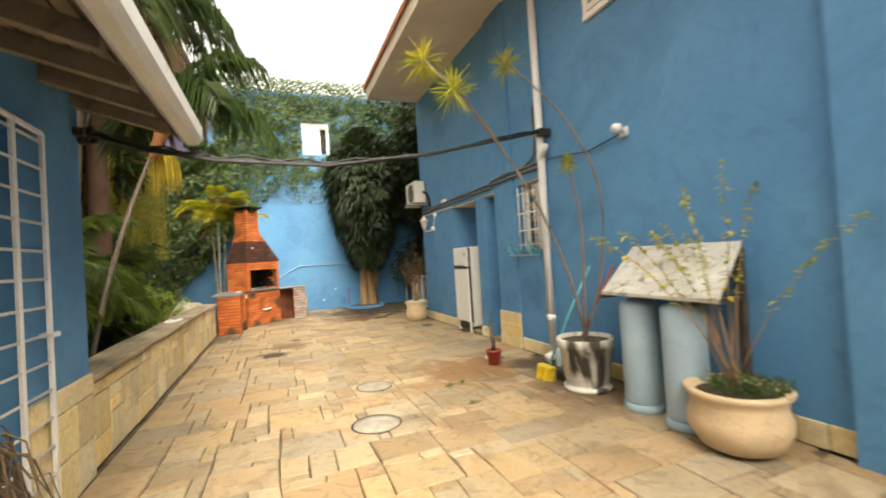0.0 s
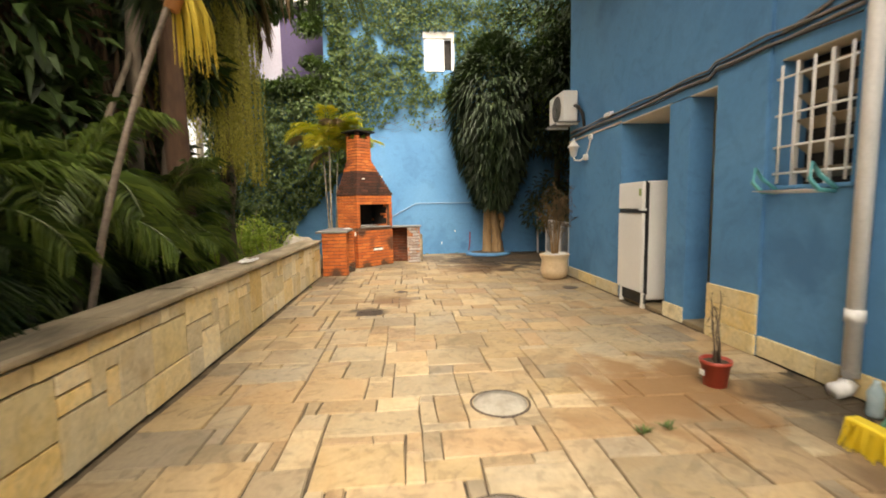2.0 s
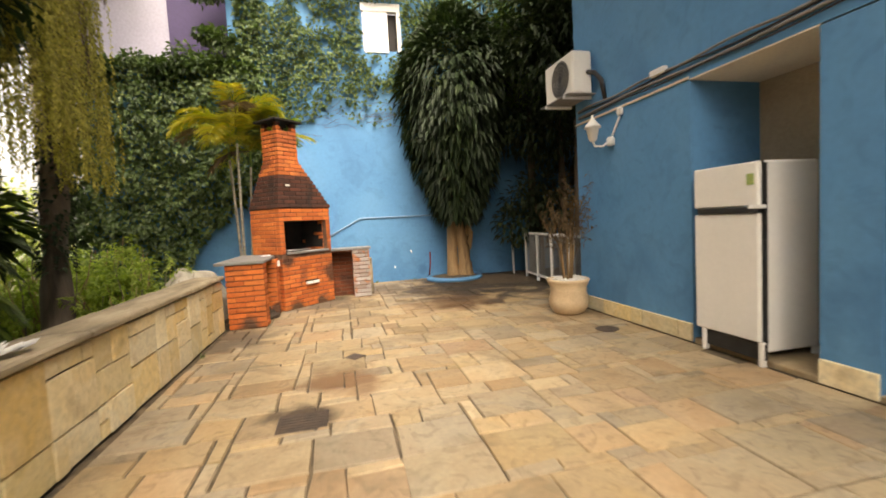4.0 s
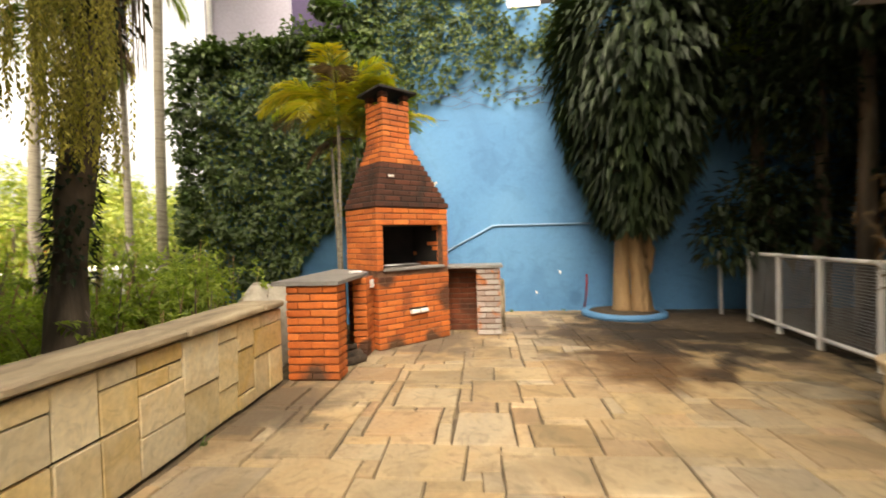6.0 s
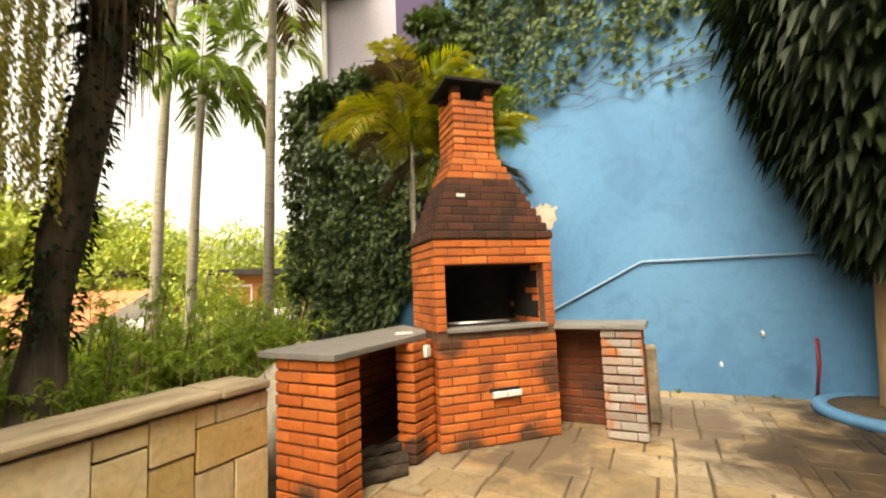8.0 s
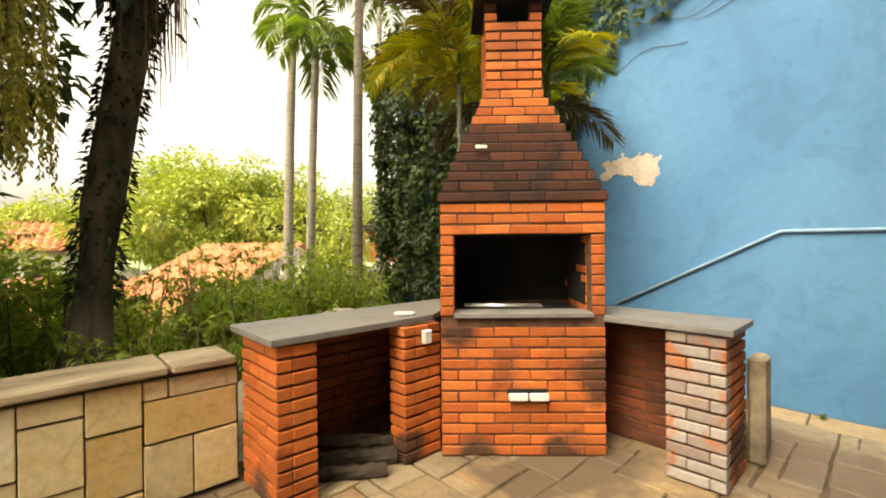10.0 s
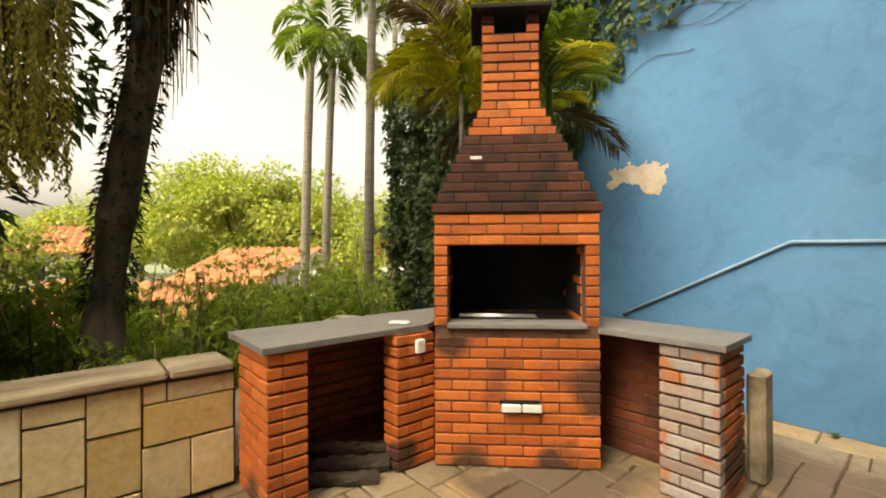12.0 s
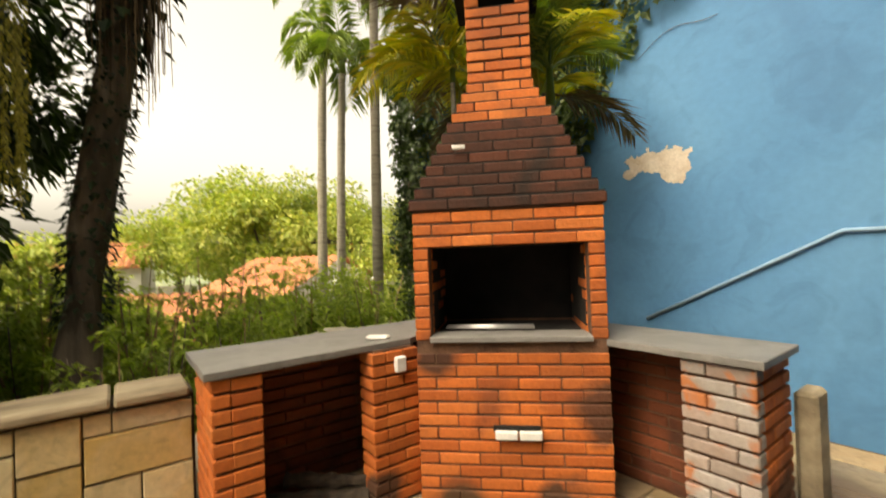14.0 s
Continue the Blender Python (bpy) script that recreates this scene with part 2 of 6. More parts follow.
L_SHRUB = surf("bright_shrub_leaf", [(0.12, 0.18, 0.03), (0.28, 0.36, 0.07), (0.44, 0.48, 0.13)], 1.8, 20, 0.5, 0, "island", leaf=0.5)
# Leaf tones are lightened; the haze of distance is put into the colour.
L_FAR = surf("hazy_far_tree_leaf", [(0.17, 0.24, 0.05), (0.33, 0.39, 0.09), (0.52, 0.48, 0.13)], 0.5, 8, 0.6, 0, "island", leaf=0.3)
L_STRAND = surf("olive_hanging_strand", [(0.13, 0.12, 0.022), (0.30, 0.27, 0.05), (0.46, 0.40, 0.09)], 3, 20, 0.6, 0, "island", leaf=0.3)
L_DEAD = surf("dark_dead_leaf", [(0.035, 0.02, 0.011), (0.075, 0.045, 0.024), (0.13, 0.08, 0.042)], 3, 20, 0.85, 0, "island", leaf=0.1)
L_DRY = surf("dry_brown_leaf", [(0.06, 0.038, 0.02), (0.13, 0.085, 0.045), (0.22, 0.15, 0.08)], 3, 20, 0.8, 0, "island", leaf=0.2)
SOILG = surf("garden_soil", [(0.035, 0.03, 0.018), (0.08, 0.07, 0.035), (0.06, 0.075, 0.02)], 1.2, 20, 0.95, 0.6)
LAVENDER = surf("lavender_render", [(0.40, 0.38, 0.46), (0.46, 0.44, 0.52)], 0.8, 20, 0.85, 0.2)
TILE_R = surf("terracotta_roof_tile", [(0.36, 0.13, 0.06), (0.50, 0.21, 0.10), (0.44, 0.17, 0.08)], 1.0, 12, 0.85, 0.3, "island")
OCHRE = surf("ochre_house_paint", [(0.42, 0.16, 0.05), (0.50, 0.21, 0.07)], 0.5, 10, 0.85, 0.2)
FARWHITE = surf("far_white_render", [(0.55, 0.53, 0.48), (0.68, 0.66, 0.61)], 0.5, 10, 0.85, 0.2)
TEALGLASS = surf("teal_window_panel", [(0.05, 0.30, 0.33), (0.08, 0.38, 0.40)], 0.7, 10, 0.3, 0.0)
PLASTER = surf("bare_pink_plaster", [(0.52, 0.42, 0.32), (0.70, 0.62, 0.52)], 9, 50, 0.9, 0.4)
LOGS = surf("charred_log", [(0.012, 0.010, 0.008), (0.07, 0.05, 0.035), (0.03, 0.024, 0.018)], 8, 40, 0.9, 0.6)


# ---- mesh helpers ----
def mesh_ob(name, verts, faces, mat, parent=None, label="", smooth=False, kind=""):
    me = bpy.data.meshes.new(name)
    me.from_pydata([tuple(v) for v in verts], [], [tuple(f) for f in faces])
    me.materials.append(mat)
    if smooth:
        me.polygons.foreach_set("use_smooth", [True] * len(me.polygons))
    ob = new(name, me)
    if parent:
        ob.parent = parent
    if label or kind:
        tagged(ob, label, kind=kind)
    return ob


def part(name, bm, mat, parent=None, label="", smooth=False):
    me = bpy.data.meshes.new(name)
    bmesh.ops.recalc_face_normals(bm, faces=bm.faces[:])
    bm.to_mesh(me)
    bm.free()
    me.materials.append(mat)
    if smooth:
        me.polygons.foreach_set("use_smooth", [True] * len(me.polygons))
    ob = new(name, me)
    if parent:
        ob.parent = parent
    if label:
        tagged(ob, label)
    return ob


def thing(name, label, category, at=(0, 0, 0), rz=0.0, group="", kind=""):
    ob = new(name)
    ob.empty_display_size = 0.1
    ob.matrix_world = pose(*at, 0, 0, rz)
    return tagged(ob, label, category, group, kind)


def add_box(bm, x0, x1, y0, y1, z0, z1, bevel=0.0, m=None):
    r = bmesh.ops.create_cube(bm, size=1, matrix=(m or Matrix()) @ Matrix.Translation(((x0 + x1) / 2, (y0 + y1) / 2, (z0 + z1) / 2)) @ Matrix.Diagonal((x1 - x0, y1 - y0, z1 - z0, 1)))
    if bevel:
        es = list({e for v in r["verts"] for e in v.link_edges})
        bmesh.ops.bevel(bm, geom=es, offset=bevel, segments=1, affect="EDGES")
    return bm


def box(name, x0, x1, y0, y1, z0, z1, mat, parent=None, label="", bevel=0.004, m=None):
    return part(name, add_box(bmesh.new(), x0, x1, y0, y1, z0, z1, bevel, m), mat, parent, label)


def lathe(name, prof, mat, parent=None, label="", seg=32, at=(0, 0, 0), wob=0.0):
    """Turned shape from (radius, height) pairs."""
    vs, fs = [], []
    for r, z in prof:
        for k in range(seg):
            a = 2 * math.pi * k / seg
            rr = r * (1 + wob * math.sin(3 * a + 5 * z))
            vs.append((at[0] + rr * math.cos(a), at[1] + rr * math.sin(a), at[2] + z))
    for i in range(len(prof) - 1):
        for k in range(seg):
            a, b = i * seg + k, i * seg + (k + 1) % seg
            fs.append((a, b, b + seg, a + seg))
    fs.append(tuple(range((len(prof) - 1) * seg, len(prof) * seg)))
    fs.append(tuple(reversed(range(seg))))
    return mesh_ob(name, vs, fs, mat, parent, label, smooth=True)


def tube_data(pts, radii, seg=8, close=True):
    pts = [Vector(p) for p in pts]
    vs, fs = [], []
    for i, p in enumerate(pts):
        d = (pts[min(i + 1, len(pts) - 1)] - pts[max(i - 1, 0)]).normalized()
        s = d.cross(Vector((0, 0, 1)))
        if s.length < 0.1:
            s = d.cross(Vector((1, 0, 0)))
        s.normalize()
        u = s.cross(d)
        r = radii[i] if isinstance(radii, (list, tuple)) else radii
        for k in range(seg):
            a = 2 * math.pi * k / seg
            vs.append(p + (s * math.cos(a) + u * math.sin(a)) * r)
    for i in range(len(pts) - 1):
        for k in range(seg):
            a, b = i * seg + k, i * seg + (k + 1) % seg
            fs.append((a, b, b + seg, a + seg))
    if close:
        fs.append(tuple(reversed(range(seg))))
        fs.append(tuple(range((len(pts) - 1) * seg, len(pts) * seg)))
    return vs, fs


def tube(name, pts, radii, mat, parent=None, label="", seg=8):
    vs, fs = tube_data(pts, radii, seg)
    return mesh_ob(name, vs, fs, mat, parent, label, smooth=True)


class Cloud:
    """Collects many pieces of geometry into one mesh."""

    def __init__(self):
        self.v, self.f = [], []

    def add(self, vs, fs):
        o = len(self.v)
        self.v.extend(vs)
        self.f.extend(tuple(i + o for i in f) for f in fs)

    def leaf(self, p, d, up, length, width, fold=0.25, droop=0.0):
        d = Vector(d).normalized()
        s = d.cross(Vector(up))
        if s.length < 1e-3:
            s = Vector((1, 0, 0))
        s.normalize()
        n = s.cross(d)
        p = Vector(p)
        mid = p + d * length * 0.45
        tip = p + d * length - Vector((0, 0, droop * length))
        o = len(self.v)
        self.v.extend((p, mid + s * width * 0.5 + n * width * fold, tip, mid - s * width * 0.5 + n * width * fold, mid - Vector((0, 0, droop * length * 0.15))))
        self.f.extend(((o, o + 1, o + 4), (o + 1, o + 2, o + 4), (o, o + 4, o + 3), (o + 4, o + 2, o + 3)))

    def frond(self, p, az, el, length, droop, r, leaflets=30, ll=0.45, lw=0.035, hang=0.5):
        """A feather palm leaf: curved midrib with two rows of leaflets."""
        p = Vector(p)
        pts, d = [], Vector((math.cos(az) * math.cos(el), math.sin(az) * math.cos(el), math.sin(el)))
        step, n = length / 10, 10
        cur = p.copy()
        for i in range(n + 1):
            pts.append(cur.copy())
            cur = cur + d * step
            d = (d + Vector((0, 0, -droop * (0.3 + i / n) * 0.22))).normalized()
        vs, fs = tube_data(pts, [0.012 * (1 - 0.85 * i / n) + 0.002 for i in range(n + 1)], 4)
        self.add(vs, fs)
        for k in range(leaflets):
            t = 0.18 + 0.82 * k / leaflets
            i = min(n - 1, int(t * n))
            q = pts[i].lerp(pts[i + 1], t * n - i)
            ax = (pts[i + 1] - pts[i]).normalized()
            sd = ax.cross(Vector((0, 0, 1)))
            if sd.length < 1e-3:
                sd = Vector((1, 0, 0))
            sd.normalize()
            L = ll * (0.45 + 0.75 * math.sin(math.pi * min(1, 0.15 + 0.85 * t))) * r.uniform(0.85, 1.1)
            for sgn in (1, -1):
                dd = ax * r.uniform(0.55, 0.8) + sd * sgn * 0.8 + Vector((0, 0, r.uniform(-0.1, 0.25)))
                self.leaf(q, dd, (0, 0, 1), L, lw * r.uniform(0.8, 1.2), 0.1, hang * r.uniform(0.6, 1.3))

    def ob(self, name, mat, parent=None, label="", kind="", smooth=False):
        return mesh_ob(name, self.v, self.f, mat, parent, label, smooth, kind)


_bricks = {}


def brick_mesh(l, d, h, mat, name="brick", bev=0.006):
    key = (round(l, 2), round(d, 3), round(h, 3), mat.name, name)
    if key not in _bricks:
        bm = add_box(bmesh.new(), -key[0] / 2, key[0] / 2, -d / 2, d / 2, 0, h, bev)
        me = bpy.data.meshes.new(name)
        bm.to_mesh(me)
        bm.free()
        me.materials.append(mat)
        _bricks[key] = me
    return _bricks[key]


def ashlar(w, h, cell, sizes, r, swap=0.4):
    """Fills a w x h field with irregular right-angled pieces; returns (u0, v0, u1, v1)."""
    nu, nv = max(1, round(w / cell)), max(1, round(h / cell))
    used = [[False] * nu for _ in range(nv)]
    out = []
    for j in range(nv):
        for i in range(nu):
            if used[j][i]:
                continue
            a, b = r.choice(sizes)
            if r.random() < swap:
                a, b = b, a
            a, b = min(a, nu - i), min(b, nv - j)
            while a > 1 and any(used[j][i + k] for k in range(a)):
                a -= 1
            if nu - i - a == 1 and not used[j][nu - 1]:
                a = min(a + 1, nu - i)
            b = min(b, a + 1)
            for jj in range(j, j + b):
                for ii in range(i, i + a):
                    used[jj][ii] = True
            out.append((i * w / nu, j * h / nv, (i + a) * w / nu, (j + b) * h / nv))
    return out

# ---- ground, floor, walls ----
HX = 4.9      # house wall face
BY = 14.6     # end wall face
bm = bmesh.new()
bmesh.ops.create_grid(bm, x_segments=60, y_segments=60, size=400)
for v in bm.verts:
    d = max(0.0, -v.co.x - 6)
    v.co.z = -1.15 - min(5.0, d * 0.12) + (0.5 * noise.noise(v.co * 0.05) if d > 0 else 0)
tagged(part("ground", bm, SOILG), "sloping garden soil and grass below the terrace", "ground", kind="structure")
floor = tagged(box("floor", -0.30, 9.0, -3.2, BY + 0.1, -1.4, -0.014, JOINT, bevel=0), "terrace paved in irregular yellow quartzite slabs with dark joints", "floor", kind="structure")


def wall_of(name, boxes, mat, label):
    b = bmesh.new()
    for q in boxes:
        add_box(b, *q)
    return tagged(part(name, b, mat), label, "wall", kind="structure")


HT = 5.5
wall_house = wall_of("wall_house", [
    (HX, HX + 0.25, -3, 4.77, 0, HT), (HX, HX + 0.25, 4.77, 5.40, 0, 1.52), (HX, HX + 0.25, 4.77, 5.40, 2.56, HT),
    (HX, HX + 0.25, 5.40, 6.12, 0, HT), (HX - 0.035, HX, 5.49, 6.10, 0, HT), (HX, HX + 0.25, 6.12, 8.08, 2.56, HT),
    (HX, HX + 0.25, 8.08, 10.1, 0, HT), (HX, HX + 0.28, 6.56, 6.93, 0.0, 2.56), (HX - 0.10, HX, -3, 1.30, 0, HT),
    (HX + 0.25, 9.0, 9.85, 10.1, 0, HT)], BLUE, "rendered house wall painted blue")
wall_of("wall_porch", [(5.75, 5.95, 5.9, 8.3, 0, 2.56), (HX + 0.25, 5.75, 8.08, 8.3, 0, 2.56), (HX + 0.25, 5.75, 5.9, 6.12, 0, 2.56)], BLUE, "recessed porch walls painted blue")
wall_of("wall_porch_back", [(5.735, 5.75, 6.12, 8.08, 0.05, 2.56)], BEIGE, "beige tiled back of the porch recess")
tagged(box("ceiling", HX, 5.95, 6.12, 8.08, 2.545, 2.558, CREAM, bevel=0), "cream porch soffit", "ceiling", kind="structure")
wall_end = wall_of("wall_end", [(-3.3, 9.2, BY, BY + 0.25, -1.4, 4.82), (-0.45, 2.35, BY, BY + 0.25, 4.82, 7.3), (3.19, 9.2, BY, BY + 0.25, 4.82, 7.3),
                                (2.35, 3.19, BY, BY + 0.25, 4.82, 5.26), (2.35, 3.19, BY, BY + 0.25, 6.26, 7.3)], BLUE, "tall rendered boundary wall painted blue, overgrown with ivy")
wall_of("wall_side", [(9.0, 9.2, 9.85, BY, 0, 5.5)], BLUE, "blue boundary wall beside the house")
wall_of("wall_behind", [(-0.03, HX - 0.1, -3.2, -3.0, 0, 3.0)], BLUE, "blue wall closing the terrace")
wall_annex = wall_of("wall_annex", [
    (-0.25, -0.03, -3.2, 1.15, 0, 3.0), (-0.25, -0.03, 1.15, 2.82, 2.42, 3.0), (-0.25, -0.03, 2.82, 3.72, 0, 3.0),
    (-4.0, -0.25, 3.50, 3.72, -1.4, 3.0), (-4.0, -3.8, -3.2, 3.5, -1.4, 3.0)], BLUE, "small annex wall painted blue")
# Backing wall: the gloom inside the annex is put into its near-black colour.
wall_of("wall_annex_inside", [(-1.5, -1.45, -3.2, 3.5, 0, 3.0)], DARK, "near-black backing standing in for the unlit annex interior")

# house roof and eave
eave = thing("house_eave", "cream boarded soffit under the house roof edge", "roof", kind="structure")
box("soffit", 3.66, HX + 4, -3, 9.9, HT, HT + 0.05, CREAM, eave, bevel=0)
box("fascia", 3.60, 3.66, -3, 9.9, HT - 0.02, HT + 0.24, CREAM, eave)
box("fascia", 3.66, HX + 4, 9.9, 9.96, HT - 0.02, HT + 0.24, CREAM, eave)
bm = bmesh.new()
vs = [bm.verts.new(c) for c in ((3.55, -3, HT + 0.24), (3.55, 10.05, HT + 0.24), (HX + 4.2, 10.05, HT + 2.2), (HX + 4.2, -3, HT + 2.2), (3.55, -3, HT + 0.34), (3.55, 10.05, HT + 0.34), (HX + 4.2, 10.05, HT + 2.3), (HX + 4.2, -3, HT + 2.3))]
for f in ((0, 1, 2, 3), (7, 6, 5, 4), (0, 4, 5, 1), (1, 5, 6, 2), (2, 6, 7, 3), (3, 7, 4, 0)):
    bm.faces.new([vs[i] for i in f])
part("roof_cover", bm, TILE_R, eave)

# annex roof edge with gutter
aeave = thing("annex_eave", "weathered cream eave with boards, rafters and gutter", "roof", kind="structure")
SL = (3.25 - 2.70) / 1.9


def slope_box(name, x0, x1, y0, y1, t0, t1, mat, parent):
    b = bmesh.new()
    r = [b.verts.new((x, y, 2.70 + (0.8 - x) * SL + t)) for t in (t0, t1) for x, y in ((x0, y0), (x1, y0), (x1, y1), (x0, y1))]
    for f in ((3, 2, 1, 0), (4, 5, 6, 7), (0, 1, 5, 4), (1, 2, 6, 5), (2, 3, 7, 6), (3, 0, 4, 7)):
        b.faces.new([r[i] for i in f])
    return part(name, b, mat, parent)


slope_box("roof_cover", -4.0, 0.78, -3.2, 3.95, 0.06, 0.14, TILE_R, aeave)
for k in range(7):
    slope_box("board", -0.02 + 0.115 * k, 0.072 + 0.115 * k, -3.2, 3.90, 0.02 + 0.004 * (k % 2), 0.055, SHADED_WEATHERED, aeave)
for k in range(13):
    slope_box("rafter", -0.03, 0.60, 3.62 - 0.48 * k, 3.70 - 0.48 * k, -0.10, 0.018, SHADED_WEATHERED, aeave)
b = bmesh.new()
prof = [(0.80, 0.13), (0.80, 0.02), (0.76, -0.03), (0.68, -0.03), (0.64, 0.0), (0.64, 0.015), (0.69, -0.015), (0.75, -0.015), (0.785, 0.025), (0.785, 0.13)]
ends = [[b.verts.new((x, y, 2.68 + z)) for x, z in prof] for y in (-3.2, 3.95)]
for i in range(len(prof)):
    j = (i + 1) % len(prof)
    b.faces.new((ends[0][i], ends[0][j], ends[1][j], ends[1][i]))
b.faces.new(ends[0])
b.faces.new(ends[1][::-1])
part("gutter", b, WHITE, aeave, "pale gutter")

# low parapet wall, its core and cap (facing stones follow at the end)
low_wall = tagged(box("wall_low", -0.33, -0.075, 3.72, 10.86, -1.4, 0.715, JOINT, bevel=0), "low garden wall faced with yellow stone under a worn cap", "wall", kind="structure")

# ---- neighbours and the distance ----
def pitched_house(name, label, at, rz, w, d, h, rise, wallmat, roofmat, windows, over=0.5, winmat=TEALGLASS):
    e = thing(name, label, "house", at, rz)
    b = add_box(bmesh.new(), -w / 2, w / 2, -d / 2, d / 2, -6, h)
    for s in (-1, 1):
        vs = [b.verts.new(c) for c in ((s * (w / 2), -d / 2, h), (s * w / 2, d / 2, h), (s * w / 2, 0, h + rise))]
        b.faces.new(vs)
    part("wall", b, wallmat, e)
    roof = Cloud()
    n = max(6, int(w / 0.45))
    for s in (-1, 1):
        for i in range(n):
            for j in range(6):
                x0, x1 = -w / 2 - over + i * (w + 2 * over) / n, -w / 2 - over + (i + 0.94) * (w + 2 * over) / n
                t0, t1 = j / 6, (j + 1.06) / 6
                y0, y1 = s * (d / 2 + over) * (1 - t0), s * (d / 2 + over) * (1 - t1)
                z0, z1 = h - 0.25 + (rise + 0.3) * t0 + 0.05, h - 0.25 + (rise + 0.3) * t1
                xm = (x0 + x1) / 2
                roof.add([(x0, y0, z0), (xm, y0, z0 + 0.12), (x1, y0, z0), (x1, y1, z1), (xm, y1, z1 + 0.12), (x0, y1, z1), (x0, y0, z0 - 0.1), (x1, y0, z0 - 0.1)],
                         [(0, 1, 4, 5), (1, 2, 3, 4), (6, 7, 2, 1, 0)])
    roof.ob("roof", roofmat, e, kind="stuff")
    for (x, z, ww, hh) in windows:
        wn_ = box("window", x - ww / 2, x + ww / 2, -d / 2 - 0.06, -d / 2 - 0.01, z, z + hh, winmat, e)
        box("frame", x - ww / 2 - 0.08, x + ww / 2 + 0.08, -d / 2 - 0.04, -d / 2 + 0.0, z - 0.08, z + hh + 0.08, WHITE, wn_)
    return e


def far_at(dx, dy, dist):
    return (2.82 + dx * dist, 10.08 + dy * dist)


x, y = far_at(-0.945, 0.325, 24)
pitched_house("tiled_house", "low house under an orange clay tile roof", (x, y, -2.2), 15, 7, 7, 2.0, 1.7, FARWHITE, TILE_R, [(-2, 0.4, 1.2, 0.9)])
x, y = far_at(-0.99, 0.09, 20)
pitched_house("tiled_house", "low house under an orange clay tile roof", (x, y, -3.4), 40, 7, 6, 2.0, 1.6, FARWHITE, TILE_R, [])
x, y = far_at(-1.0, -0.05, 42)
pitched_house("tiled_house", "pale hillside house with red roof and a row of windows", (x, y, -2.0), 80, 9, 7, 3.6, 1.6, FARWHITE, TILE_R, [(-3, 1.6, 1, 1.2), (-1, 1.6, 1, 1.2), (1, 1.6, 1, 1.2), (3, 1.6, 1, 1.2)], winmat=DARK)
x, y = far_at(-0.842, 0.54, 20)
e = thing("flat_house", "white flat roofed house with teal windows", "house", (x, y, -3.2), 60)
box("wall", -3, 3, -2, 2, -4, 3.4, FARWHITE, e)
box("roof", -3.3, 3.3, -2.4, 2.2, 3.4, 3.75, FARWHITE, e)
box("base_wall", -3.02, 3.02, -2.03, 2.0, -4, 1.0, OCHRE, e)
for k in range(4):
    wq = box("window", -2.7 + 1.4 * k, -1.5 + 1.4 * k, -2.08, -2.0, 1.2, 2.7, TEALGLASS, e)
    box("frame", -2.76 + 1.4 * k, -1.44 + 1.4 * k, -2.05, -1.99, 1.14, 2.76, WHITE, wq)
x, y = far_at(-0.862, 0.507, 27)
e = thing("ochre_house", "ochre house with dark overhanging roof and shutters", "house", (x, y, -1.6), 55)
box("wall", -3.5, 3.5, -2, 2, -5, 3.9, OCHRE, e)
box("roof", -4, 4, -2.7, 2.5, 3.9, 4.2, DARK, e)
for k in range(3):
    wq = box("window", -2.9 + 2.1 * k, -1.6 + 2.1 * k, -2.06, -2.0, 2.0, 3.4, WHITE, e)
    box("shutter", -2.8 + 2.1 * k, -1.7 + 2.1 * k, -2.10, -2.05, 2.1, 3.3, OCHRE, wq)

nb = thing("neighbour_building", "lavender rendered neighbouring building with pale roof edge", "building")
box("wall", -3.6, 1.6, 15.3, 22, -1, 7.2, LAVENDER, nb, bevel=0)
# Shadowed side of the building: its shade is put into the violet colour.
box("violet_wall", -1.75, 1.62, 15.22, 15.3, -1, 7.19, SHADEVIOLET, nb, "wall section on the shadowed side, its shade coloured in as dark violet", bevel=0)
box("roof_edge", -3.9, 1.8, 15.0, 22.2, 7.2, 7.55, FARWHITE, nb)
tube("drain_pipe", [(-3.45, 15.22, 4.0), (-3.45, 15.22, 7.2)], 0.05, PVC, nb)

window_up = tagged(thing("window_2", "small white window with a shutter, set in the ivy", "window", kind="structure"))
box("window_frame", 2.33, 3.21, BY - 0.05, BY + 0.08, 6.12, 6.30, WHITE, window_up)
box("shutter", 2.38, 2.92, BY - 0.03, BY + 0.06, 5.22, 6.12, WHITE, window_up, "white shutter panel")
box("pane", 2.94, 3.15, BY + 0.10, BY + 0.12, 5.26, 6.12, DARK, window_up)
box("window_frame", 3.13, 3.21, BY - 0.05, BY + 0.08, 5.24, 6.12, WHITE, window_up)

# ---- barbecue ----
BBQ = Matrix.Translation((1.0, 12.30, 0)) @ Matrix.Rotation(radians(45), 4, "Z")
PITCH, BH = 0.0715, 0.0595
bbq = thing("barbecue", "orange brick barbecue with sooty stepped hood and chimney", "barbecue", (1.0, 12.30, 0), 45)
rb = random.Random(3)


